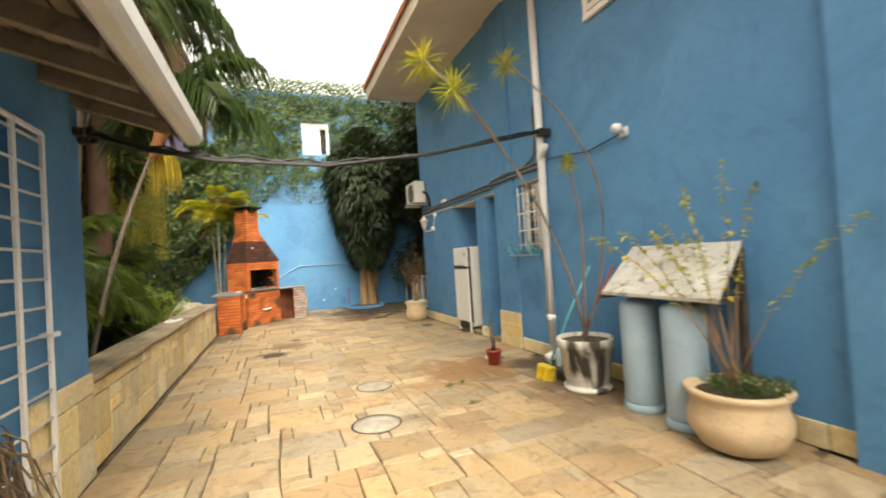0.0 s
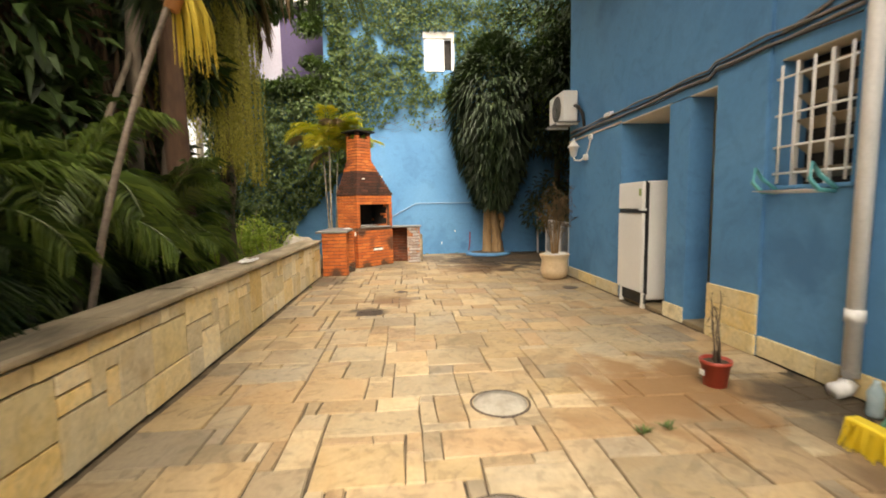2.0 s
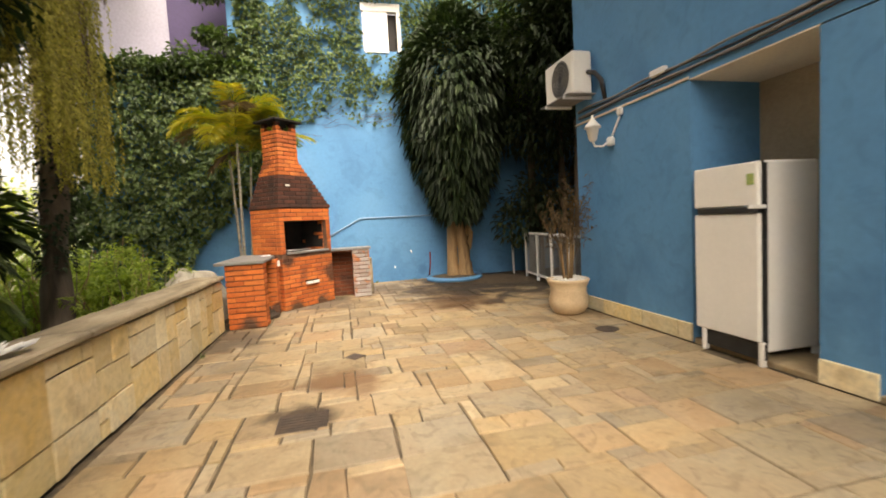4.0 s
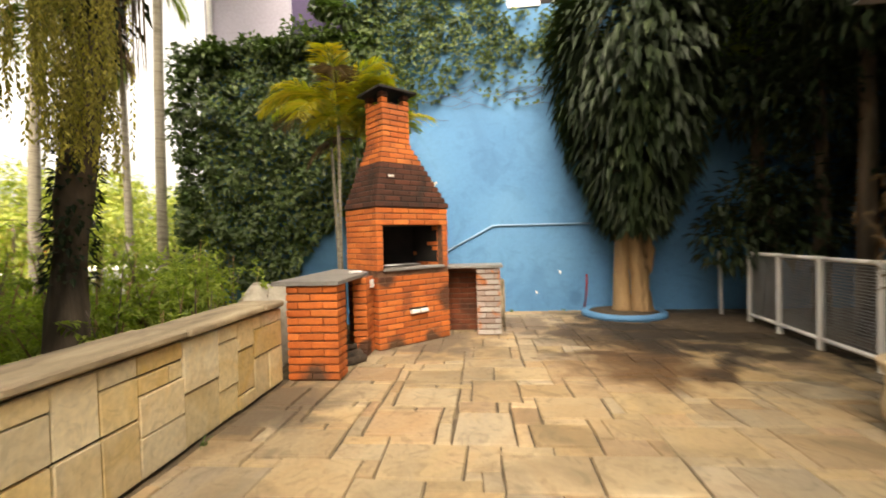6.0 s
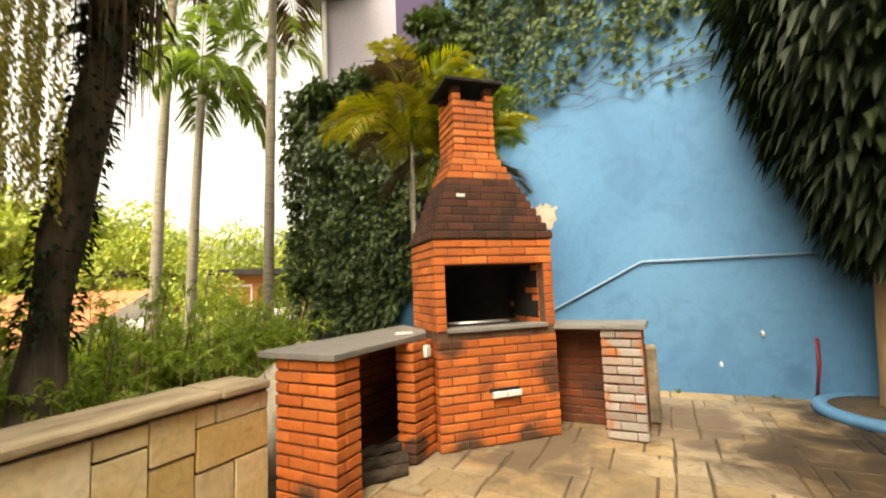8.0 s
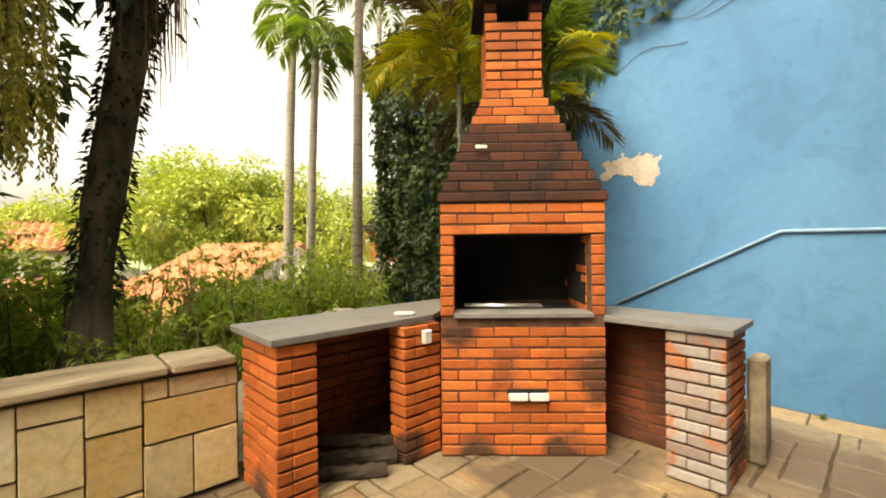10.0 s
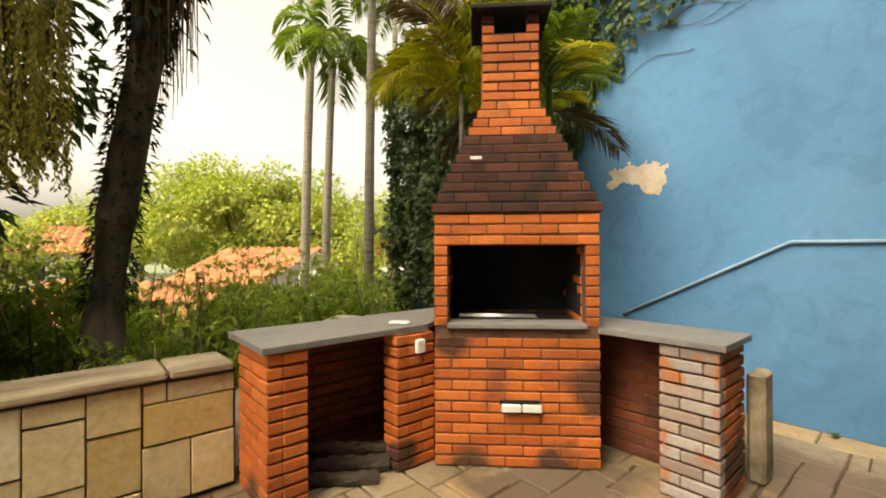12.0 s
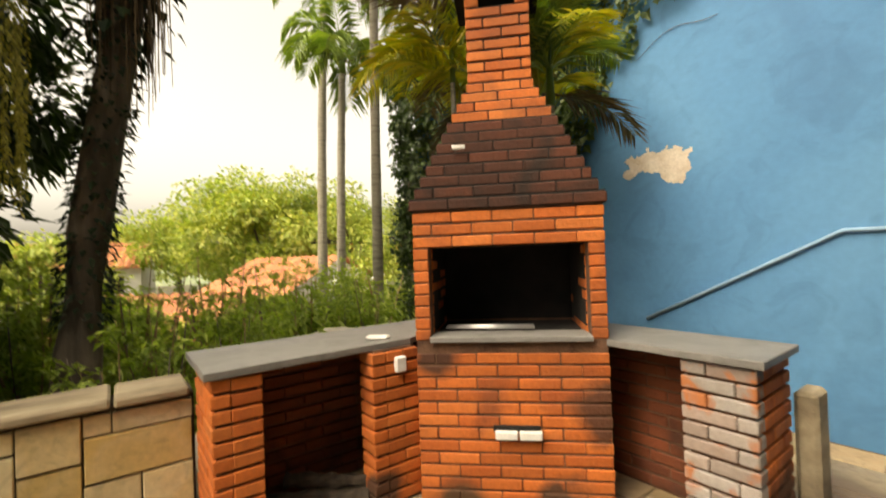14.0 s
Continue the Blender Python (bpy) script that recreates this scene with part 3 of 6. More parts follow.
def lay(parent, o, rz, length, z, mat, bond, depth=0.1, unit=0.235, pieces=None, h=BH):
    """One run of bricks, from o along rz degrees, its outer face on the line."""
    ends, p = [0.0], (unit * 0.5 if bond else unit)
    while p < length - 0.05:
        ends.append(p)
        p += unit
    ends.append(length)
    c, s = math.cos(radians(rz)), math.sin(radians(rz))
    for a, e in zip(ends, ends[1:]):
        l = max(0.03, round(e - a - 0.004, 2))
        mid = (a + e) / 2
        push = rb.uniform(-0.0025, 0.0025)
        x, y = o[0] + c * mid - s * (depth / 2 + push), o[1] + s * mid + c * (depth / 2 + push)
        if pieces is not None:
            me = brick_mesh(l, depth, h, mat)
            q = pose(x, y, z + rb.uniform(-0.0015, 0.0015), 0, rb.uniform(-0.3, 0.3), rz)
            pieces.add([q @ v.co for v in me.vertices], [tuple(f.vertices) for f in me.polygons])
        else:
            ob = new("brick", brick_mesh(l, depth, h, mat))
            ob.parent = parent
            ob.matrix_basis = pose(x, y, z + rb.uniform(-0.0015, 0.0015), 0, rb.uniform(-0.3, 0.3), rz)


W, D = 0.545, 0.75
# mortar core, leaving the fire box hollow
for q in ((-W + .008, W - .008, .008, D, 0, 0.925), (-W + .008, -0.452, .008, D, .925, 1.48), (0.452, W - .008, .008, D, .925, 1.48), (-0.452, 0.452, D - 0.1, D, .925, 1.48), (-W + .008, W - .008, .008, D, 1.48, 1.69)):
    box("mortar_core", *q, MORTAR, bbq, bevel=0)
for k in range(12):
    t = k / 11
    hw, fy = 0.56 - 0.34 * t - .008, -0.015 + 0.335 * t + .008
    box("hood_core", -hw, hw, fy, D - 0.002 * k, 1.69 + k * PITCH, 1.69 + (k + 1) * PITCH, SOOT, bbq, bevel=0)
box("flue_core", -0.202, 0.202, 0.338, D - 0.03, 1.69 + 12 * PITCH, 1.69 + 19 * PITCH, SOOT, bbq, bevel=0)
for q in ((-0.45, -0.444, 0.11, D - .1, .96, 1.48), (0.444, 0.45, 0.11, D - .1, .96, 1.48), (-0.444, 0.444, D - 0.108, D - .1, .96, 1.48), (-.444, .444, .1, D - .108, 1.472, 1.478), (-.444, .444, .1, D - .108, .93, .945)):
    box("fire_lining", *q, SOOT, bbq, "soot-black lining of the fire opening", bevel=0)
rest = Cloud()
for k in range(13):
    z = 0.012 + k * PITCH
    if z + BH > 0.925:
        break
    lay(bbq, (-W, 0), 0, 2 * W, z, BRICK, k % 2)
    lay(bbq, (W, 0.1), 90, D - 0.1, z, BRICK, k % 2, pieces=rest)
    lay(bbq, (-W, D), -90, D - 0.1, z, BRICK, k % 2, pieces=rest)
for k in range(8):
    z = 0.935 + k * PITCH * 0.945
    lay(bbq, (-W, 0), 0, W - 0.45, z, BRICK, 0)
    lay(bbq, (0.45, 0), 0, W - 0.45, z, BRICK, 0)
    lay(bbq, (W, 0.1), 90, D - 0.1, z, BRICK, k % 2, pieces=rest)
    lay(bbq, (-W, D), -90, D - 0.1, z, BRICK, k % 2)
for k in range(3):
    z = 1.476 + k * PITCH
    lay(bbq, (-W, 0), 0, 2 * W, z, BRICK, k % 2)
    lay(bbq, (W, 0.1), 90, D - 0.1, z, BRICK, k % 2, pieces=rest)
    lay(bbq, (-W, D), -90, D - 0.1, z, BRICK, k % 2)
for k in range(12):
    t = k / 11
    hw, fy, z = 0.56 - 0.34 * t, -0.015 + 0.335 * t, 1.692 + k * PITCH
    m = SOOTBRICK if k < 8 else BRICK
    lay(bbq, (-hw, fy), 0, 2 * hw, z, m, k % 2)
    lay(bbq, (hw, fy + 0.1), 90, D - fy - 0.1, z, m, k % 2)
    lay(bbq, (-hw, D), -90, D - fy - 0.1, z, m, k % 2)
for k in range(7):
    z = 1.692 + (12 + k) * PITCH
    lay(bbq, (-0.21, 0.33), 0, 0.42, z, BRICK, k % 2)
    lay(bbq, (0.21, 0.43), 90, 0.32, z, BRICK, k % 2)
    lay(bbq, (-0.21, D), -90, 0.32, z, BRICK, k % 2)
for k in range(2):
    z = 1.692 + (19 + k) * PITCH
    for sx in (-0.21, 0.12):
        for sy in (0.33, D - 0.1):
            lay(bbq, (sx, sy), 0, 0.09, z, SOOTBRICK if k else BRICK, 0)
rest.ob("brickwork", BRICK_I, bbq, kind="stuff")
box("chimney_cap", -0.29, 0.29, 0.25, 0.83, 1.692 + 21 * PITCH, 1.692 + 21 * PITCH + 0.035, SOOT, bbq, "dark stone slab capping the chimney", bevel=0.006)
box("hearth_sill", -0.455, 0.455, -0.03, 0.18, 0.925, 0.957, SLATE, bbq, "grey stone sill", bevel=0.004)
for k in range(3):
    tube("grill_bar", [(-0.38, 0.14 + .04 * k, 0.985), (0.15, 0.10 + .05 * k, 0.985)], 0.006, ALU, bbq)
b = add_box(bmesh.new(), -0.11, 0.15, -0.022, -0.003, 0.425, 0.455)
part("vent_slot", b, SOOT, bbq)
for k, x in enumerate((-0.10, 0.035)):
    box("white_brick", x, x + 0.125, -0.05, 0.0, 0.385, 0.432, WHITE, bbq, "white brick ledge", bevel=0.006)
box("mark", -0.30, -0.22, 0.075, 0.09, 2.06, 2.085, WHITE, bbq, "pale chipped brick")
socket = tagged(box("socket_box", 0.548, 0.585, 11.80, 11.87, 0.76, 0.85, WHITE, bevel=0.008), "white plastic outlet box on the brick front", "outlet")


def counter(name, label, m_leg, faces, slab):
    e = thing(name, label, "counter")
    b = bmesh.new()
    for q in m_leg:
        add_box(b, *q)
    part("mortar_core", b, MORTAR, e)
    for (o, rz, ln, mat) in faces:
        for k in range(12):
            lay(e, o, rz, ln, 0.015 + k * 0.0735, mat, k % 2, depth=0.09, unit=0.235)
    b = bmesh.new()
    lo = [b.verts.new((x, y, 0.893)) for x, y in slab]
    hi = [b.verts.new((x, y, 0.932)) for x, y in slab]
    b.faces.new(lo[::-1])
    b.faces.new(hi)
    for i in range(len(slab)):
        j = (i + 1) % len(slab)
        b.faces.new((lo[i], lo[j], hi[j], hi[i]))
    bmesh.ops.bevel(b, geom=b.edges[:], offset=0.004, segments=1, affect="EDGES")
    part("slab", b, SLATE, e, "grey slate worktop")
    return e


counter("brick_counter", "brick side counter with slate top and open log bay",
        [(0.01, 0.48, 10.88, 11.07, 0, 0.893), (-0.04, 0.03, 11.07, 12.55, 0, 0.893), (0.42, 0.53, 11.68, 11.95, 0, 0.893)],
        [((0.0, 10.86), 0, 0.5, BRICK), ((0.5, 10.95), 90, 0.14, BRICK), ((0.41, 11.09), 180, 0.36, SHADED_DIRTYBRICK), ((0.05, 11.09), 90, 1.3, SHADED_DIRTYBRICK), ((0.39, 11.66), 0, 0.16, BRICK), ((0.55, 11.75), 90, 0.22, BRICK)],
        [(-0.12, 10.83), (0.52, 10.83), (0.50, 11.95), (0.35, 12.2), (-0.12, 12.6)])
counter("brick_counter", "brick side counter with slate top and limewashed pier",
        [(1.77, 2.04, 12.72, 13.13, 0, 0.893), (1.10, 1.77, 13.06, 13.13, 0, 0.893)],
        [((1.74, 12.70), 0, 0.32, LIMEBRICK), ((2.06, 12.79), 90, 0.36, BRICK), ((1.74, 13.15), -90, 0.36, SHADED_DIRTYBRICK), ((1.15, 13.05), 0, 0.59, SHADED_DIRTYBRICK)],
        [(1.36, 12.68), (2.095, 12.68), (2.095, 13.17), (1.05, 13.17), (1.05, 13.0)])

# ---- fittings on the house wall ----
rf = random.Random(21)
# barred window
win = thing("window_1", "barred window with tilted louvre panes in the blue wall", "window", kind="structure")
box("window_frame", HX + 0.12, HX + 0.16, 4.77, 4.81, 1.52, 2.56, WHITE, win)
box("window_frame", HX + 0.12, HX + 0.16, 5.36, 5.40, 1.52, 2.56, WHITE, win)
box("window_frame", HX + 0.12, HX + 0.16, 5.06, 5.10, 1.52, 2.56, WHITE, win)
box("window_sill", HX - 0.03, HX + 0.14, 4.74, 5.43, 1.49, 1.52, BLUE, win)
box("lintel_lining", HX, HX + 0.2, 4.77, 5.40, 2.548, 2.558, CREAM, win)
for k in range(5):
    m = Matrix.Translation((HX + 0.17, 5.085, 1.62 + 0.2 * k)) @ Matrix.Rotation(radians(35), 4, "Y")
    box("louvre_pane", -0.07, 0.07, -0.27, 0.27, -0.004, 0.004, BEIGE, win, m=m)
# Sheet close behind the panes; the room's darkness is put into its colour.
tagged(box("wall_room", HX + 0.26, HX + 0.30, 4.4, 5.8, 1.2, 2.8, DARK, bevel=0), "near-black sheet standing in for the unlit room behind the window", "wall", kind="structure")
grille = thing("window_grille", "white painted iron window bars", "grille")
for k in range(5):
    y = 4.80 + 0.143 * k
    tube("bar", [(HX - 0.015, y, 1.54), (HX - 0.015, y, 2.50)], 0.011, WHITE, grille)
for z in (1.62, 1.84, 2.10, 2.40):
    tube("crossbar", [(HX - 0.012, 4.77, z), (HX - 0.012, 5.42, z)], 0.010, WHITE, grille)
rack = thing("drying_rack", "small folding drying rack with teal plastic ends", "rack")
for y in (4.85, 5.36):
    tube("end_frame", [(HX - 0.02, y, 1.48), (HX - 0.14, y + 0.02, 1.58), (HX - 0.22, y, 1.66), (HX - 0.26, y - 0.02, 1.55), (HX - 0.16, y, 1.47), (HX - 0.03, y, 1.46)], 0.016, TEAL, rack, "teal plastic end")
for k in range(6):
    tube("rod", [(HX - 0.05 - 0.038 * k, 4.85, 1.455 + 0.004 * k), (HX - 0.05 - 0.038 * k, 5.36, 1.455 + 0.004 * k)], 0.004, ALU, rack)
upwin = thing("window_3", "upper window with white louvred shutters", "window", kind="structure")
box("window_frame", HX - 0.05, HX, 2.35, 3.63, 4.17, 4.24, WHITE, upwin)
for y in (2.35, 3.0, 3.57):
    box("window_frame", HX - 0.04, HX, y, y + 0.06, 4.24, 5.3, WHITE, upwin)
for k in range(10):
    box("slat", HX - 0.03, HX - 0.005, 2.41, 3.57, 4.27 + 0.1 * k, 4.34 + 0.1 * k, WHITE, upwin)
# downpipe
dp = thing("downpipe", "white plastic rainwater downpipe with elbow foot", "pipe", (0, -0.085, 0))
tube("pipe", [(4.825, 4.69, 0.16), (4.825, 4.69, HT)], 0.052, PVC, dp, seg=14)
tube("elbow", [(4.825, 4.69, 0.20), (4.82, 4.69, 0.12), (4.79, 4.69, 0.075), (4.70, 4.69, 0.06)], 0.058, PVC, dp, seg=12)
for z in (0.55, 2.75, 3.05):
    tube("collar", [(4.825, 4.69, z), (4.825, 4.69, z + 0.09)], 0.060, PVC, dp, seg=14)
tube("branch", [(4.82, 4.66, 2.80), (4.80, 4.58, 2.88), (4.79, 4.52, 2.93)], 0.04, PVC, dp, seg=12)
# wall cables
cab = thing("wall_cable", "grey and black cables clipped along the house wall", "cable")
for j, (zz, mt, rr) in enumerate(((2.66, SLATE, 0.016), (2.70, BLACK, 0.009), (2.63, BLACK, 0.008), (2.73, SLATE, 0.012))):
    pts = []
    for k in range(36):
        y = 4.75 + k * 0.15
        off = 0.05 if 5.45 < y < 6.15 else 0.015
        pts.append((HX - off - 0.012 * j * 0.4, y, zz + 0.012 * math.sin(y * (3 + j)) + (0.05 if y < 6.2 else 0.0)))
    tube("cable", pts, rr, mt, cab, seg=6)
tube("cable", [(HX - 0.02, 4.75, 2.78), (HX - 0.03, 4.2, 2.73), (HX - 0.03, 3.7, 2.66), (HX - 0.03, 3.2, 2.72)], 0.008, BLACK, cab, seg=6)
tube("conduit", [(HX - 0.02, 5.4, 2.76), (HX - 0.02, 5.0, 2.83), (HX - 0.02, 4.86, 2.9), (HX - 0.02, 4.84, 3.1), (HX - 0.02, 4.84, 3.6)], 0.016, SLATE, cab, seg=8)
box("clip_box", HX - 0.06, HX, 8.35, 8.55, 2.72, 2.78, WHITE, cab)
trim = tagged(box("trim", HX - 0.02, HX, 8.08, 10.1, 2.555, 2.58, CREAM, bevel=0.003), "thin cream drip edge along the house wall", "trim", kind="structure")
# overhead cables
oc = thing("overhead_cable", "bundle of black cables sagging across the terrace", "cable")
for j in range(7):
    o = Vector((0, 0.012 * (j % 3), 0.014 * (j // 2)))
    base = [(-0.02, 3.70, 2.66), (0.4, 3.85, 2.57), (0.9, 3.97, 2.52), (1.9, 4.10, 2.52), (3.03, 4.18, 2.70 - 0.01 * j), (4.0, 4.32, 2.92), (4.80, 4.50, 3.12)]
    pts = []
    for a, c in zip(base, base[1:]):
        for k in range(4):
            pts.append(Vector(a).lerp(Vector(c), k / 4) + o * (1 + 0.5 * math.sin(3 * len(pts) + j)))
    pts.append(Vector(base[-1]) + o)
    tube("cable", pts, 0.014 if j < 3 else 0.010, BLACK, oc, seg=6)
box("insulator", 4.72, 4.90, 4.44, 4.54, 3.06, 3.16, BLACK, oc, "dark cable bracket")
box("insulator", -0.03, 0.04, 3.62, 3.69, 2.62, 2.68, IRON, oc, "dark iron cable anchor")
for k in range(4):
    tube("cable_coil", [(0.03 + 0.05 * math.sin(a * 0.55 + k), 3.74 + 0.07 * math.cos(a * 0.55) + 0.012 * k, 2.63 + 0.05 * math.sin(a * 0.55 + 0.4 * k)) for a in range(13)], 0.009, BLACK, oc, seg=6)
# flood lamp
fl = thing("wall_camera", "small white wall fitting on the house wall", "fitting")
box("base", HX - 0.03, HX, 3.10, 3.22, 2.68, 2.78, WHITE, fl, bevel=0.01)
tube("head", [(HX - 0.03, 3.16, 2.74), (HX - 0.12, 3.12, 2.76), (HX - 0.2, 3.08, 2.74)], [0.03, 0.045, 0.05], WHITE, fl, seg=12)
# air conditioner
ac = thing("air_conditioner", "white outdoor air conditioner on a wall bracket", "air conditioner")
box("casing", 4.58, 4.86, 9.62, 10.36, 2.88, 3.42, ENAMEL, ac, bevel=0.02)
for r in (0.06, 0.10, 0.14, 0.18, 0.22):
    tube("fan_ring", [(4.572, 9.93 + r * math.cos(a * math.pi / 12), 3.14 + r * math.sin(a * math.pi / 12)) for a in range(25)], 0.006, SLATE, ac, seg=5)
lathe_v = [(4.574, 9.93 + 0.235 * math.cos(a * math.pi / 16), 3.14 + 0.235 * math.sin(a * math.pi / 16)) for a in range(32)]
mesh_ob("fan_grille", lathe_v, [tuple(range(32))], BLACK, ac, "dark fan opening")
for y in (9.7, 10.2):
    box("bracket", 4.5, 4.9, y, y + 0.04, 2.83, 2.88, WHITE, ac)
box("shelf", 4.5, 4.9, 9.60, 10.38, 2.865, 2.878, SLATE, ac)
tube("hose", [(4.80, 9.62, 3.15), (4.82, 9.50, 3.1), (4.86, 9.42, 2.98), (4.89, 9.40, 2.75)], 0.03, BLACK, ac, seg=8)
# lantern
lan = thing("wall_lantern", "white hexagonal wall lantern on a scrolled arm", "lamp")
lathe("lantern_body", [(0.03, 0.0), (0.055, 0.02), (0.085, 0.16), (0.10, 0.165)], WHITE, lan, seg=6, at=(4.70, 9.40, 2.22))
lathe("lantern_roof", [(0.115, 0.0), (0.09, 0.03), (0.03, 0.10), (0.012, 0.13), (0.018, 0.15), (0.0, 0.165)], WHITE, lan, seg=6, at=(4.70, 9.40, 2.387))
tube("arm", [(4.70, 9.40, 2.22), (4.72, 9.39, 2.16), (4.80, 9.34, 2.15), (4.87, 9.28, 2.22), (4.89, 9.22, 2.34), (4.87, 9.10, 2.46)], 0.014, WHITE, lan)
lathe("wall_plate", [(0.05, 0.0), (0.05, 0.08), (0.035, 0.10)], WHITE, lan, seg=12, at=(4.87, 9.28, 2.15))
box("sensor", 4.84, 4.9, 9.05, 9.13, 2.47, 2.56, WHITE, lan, bevel=0.015)
# fridge
fr = thing("refrigerator", "old white two-door refrigerator standing in the porch opening", "refrigerator")
box("body", 4.87, 5.45, 7.32, 7.97, 0.10, 1.68, ENAMEL, fr, bevel=0.02)
box("door", 4.815, 4.862, 7.325, 7.965, 0.20, 1.26, ENAMEL, fr, bevel=0.012)
box("freezer_door", 4.815, 4.862, 7.325, 7.965, 1.315, 1.675, ENAMEL, fr, bevel=0.012)
box("gasket", 4.862, 4.874, 7.322, 7.968, 0.19, 1.678, BLACK, fr, "dark gap around the doors", bevel=0)
box("hinge_strip", 4.864, 4.902, 7.3185, 7.324, 0.18, 1.66, BLACK, fr, "dark door seal", bevel=0)
hd = box("handle", 4.80, 4.86, 7.32, 7.90, 1.262, 1.313, BLACK, fr, "black recessed door grip", bevel=0.006)
box("trim", 4.795, 4.85, 7.28, 7.40, 1.295, 1.325, WHITE, hd)
box("kick_plate", 4.84, 4.88, 7.30, 7.90, 0.05, 0.19, BLACK, fr)
box("badge", 4.811, 4.815, 7.36, 7.42, 1.49, 1.58, surf("green_sticker", [(0.12, 0.30, 0.10), (0.45, 0.45, 0.15)], 60, 80, 0.5, 0), fr, "green sticker", bevel=0)
for y in (7.30, 7.86):
    box("foot", 4.82, 4.87, y, y + 0.04, 0.0, 0.2, ENAMEL, fr)
    box("foot", 5.38, 5.43, y, y + 0.04, 0.0, 0.11, ENAMEL, fr)
# porch door and step
pd = thing("door_1", "beige porch door in a white frame", "door", kind="structure")
box("door_frame", 5.68, 5.735, 7.10, 7.16, 0.05, 2.12, WHITE, pd)
box("door_frame", 5.68, 5.735, 6.30, 6.36, 0.05, 2.12, WHITE, pd)
box("door_frame", 5.68, 5.735, 6.36, 7.10, 2.06, 2.12, WHITE, pd)
box("door_leaf", 5.70, 5.73, 6.36, 7.10, 0.05, 2.06, CREAM, pd)
tagged(box("porch_floor", HX, 5.735, 6.12, 8.08, -0.014, 0.045, STONE, bevel=0.01), "raised stone threshold of the porch", "floor", kind="structure")

# ---- annex door with grille ----
ad = thing("door_2", "white louvred metal door behind an iron grille", "door", kind="structure")
box("door_frame", -0.20, -0.15, 2.76, 2.82, 0.1, 2.42, WHITE, ad)
box("door_frame", -0.20, -0.15, 1.15, 1.21, 0.1, 2.42, WHITE, ad)
box("door_frame", -0.20, -0.15, 1.21, 2.76, 2.34, 2.42, WHITE, ad)
box("door_panel", -0.19, -0.16, 1.21, 2.76, 0.1, 0.86, WHITE, ad)
for k in range(8):
    box("louvre", -0.20, -0.15, 1.21, 2.76, 0.92 + 0.18 * k, 0.955 + 0.18 * k, WHITE, ad)
box("mullion", -0.205, -0.155, 2.40, 2.46, 0.86, 2.34, WHITE, ad)
box("threshold", -0.25, -0.03, 1.15, 2.82, 0.0, 0.1, CAPSTONE, ad)
gg = thing("iron_grille", "white painted iron grille over the annex door", "grille")
for y in (3.03, 2.70, 1.95, 1.25):
    box("post", 0.005, 0.03, y - 0.016, y + 0.016, 0.02 if y > 3 else 0.12, 2.46, WHITE, gg)
for k in range(14):
    z = 0.16 + 0.172 * k
    tube("bar", [(0.018, 1.25, z), (0.018, 3.03, z)], 0.009, WHITE, gg)
box("top_rail", 0.005, 0.03, 1.25, 3.03, 2.44, 2.47, WHITE, gg)
box("latch", -0.03, 0.05, 3.0, 3.09, 1.17, 1.2, WHITE, gg)
jar = thing("garden_jar", "tall pale ceramic jar beside the annex door", "jar", (0.36, 1.42, 0))
lathe("vessel", [(0.11, 0.0), (0.14, 0.05), (0.19, 0.40), (0.185, 0.60), (0.13, 0.72), (0.15, 0.76), (0.12, 0.77)], CLAY, jar, seg=28)
dry = thing("dried_fronds", "tangle of dry brown palm fibres spilling from the jar", "dried plant", (0.36, 1.42, 0.74))
c = Cloud()
for k in range(260):
    a, r, h = rf.uniform(0, 6.28), rf.uniform(0.14, 0.30), rf.uniform(0.12, 0.42)
    pts = []
    for j in range(8):
        t = j / 7
        aa = a + 0.6 * t * rf.uniform(0.6, 1.4)
        pts.append((r * t * 1.15 * math.cos(aa), r * t * 1.15 * math.sin(aa), h * math.sin(2.6 * t) - 0.35 * t * t * rf.uniform(0.6, 1.3)))
    c.add(*tube_data(pts, [0.006, 0.006, 0.005, 0.005, 0.004, 0.004, 0.003, 0.002], 4))
c.ob("fibre_tangle", L_DRY, dry, kind="stuff")

# ---- pots and loose things ----
def pot(name, label, prof, mat, at, fill, soil_r, soil_z):
    e = thing(name, label, "pot", at)
    lathe("vessel", prof, mat, e, seg=36)
    lathe("soil", [(soil_r, soil_z - 0.03), (soil_r, soil_z), (soil_r * 0.5, soil_z + 0.015)], fill, e, seg=24)
    return e


pot("clay_pot", "round cream clay pot with moulded rim and banded belly", [(0.16, 0.0), (0.26, 0.05), (0.325, 0.17), (0.33, 0.25), (0.30, 0.33), (0.305, 0.35), (0.295, 0.37), (0.33, 0.41), (0.345, 0.44), (0.33, 0.455), (0.29, 0.45), (0.27, 0.40)], CLAY, (4.42, 1.80, 0), SOIL, 0.275, 0.40)
pot("clay_urn", "cream clay urn with rolled rim topped with white pebbles", [(0.15, 0.0), (0.21, 0.03), (0.255, 0.12), (0.262, 0.20), (0.235, 0.31), (0.245, 0.33), (0.235, 0.35), (0.27, 0.43), (0.285, 0.46), (0.272, 0.475), (0.24, 0.47), (0.225, 0.44)], CLAY, (4.50, 9.78, 0), PEBBLE, 0.23, 0.45)
pb = Cloud()
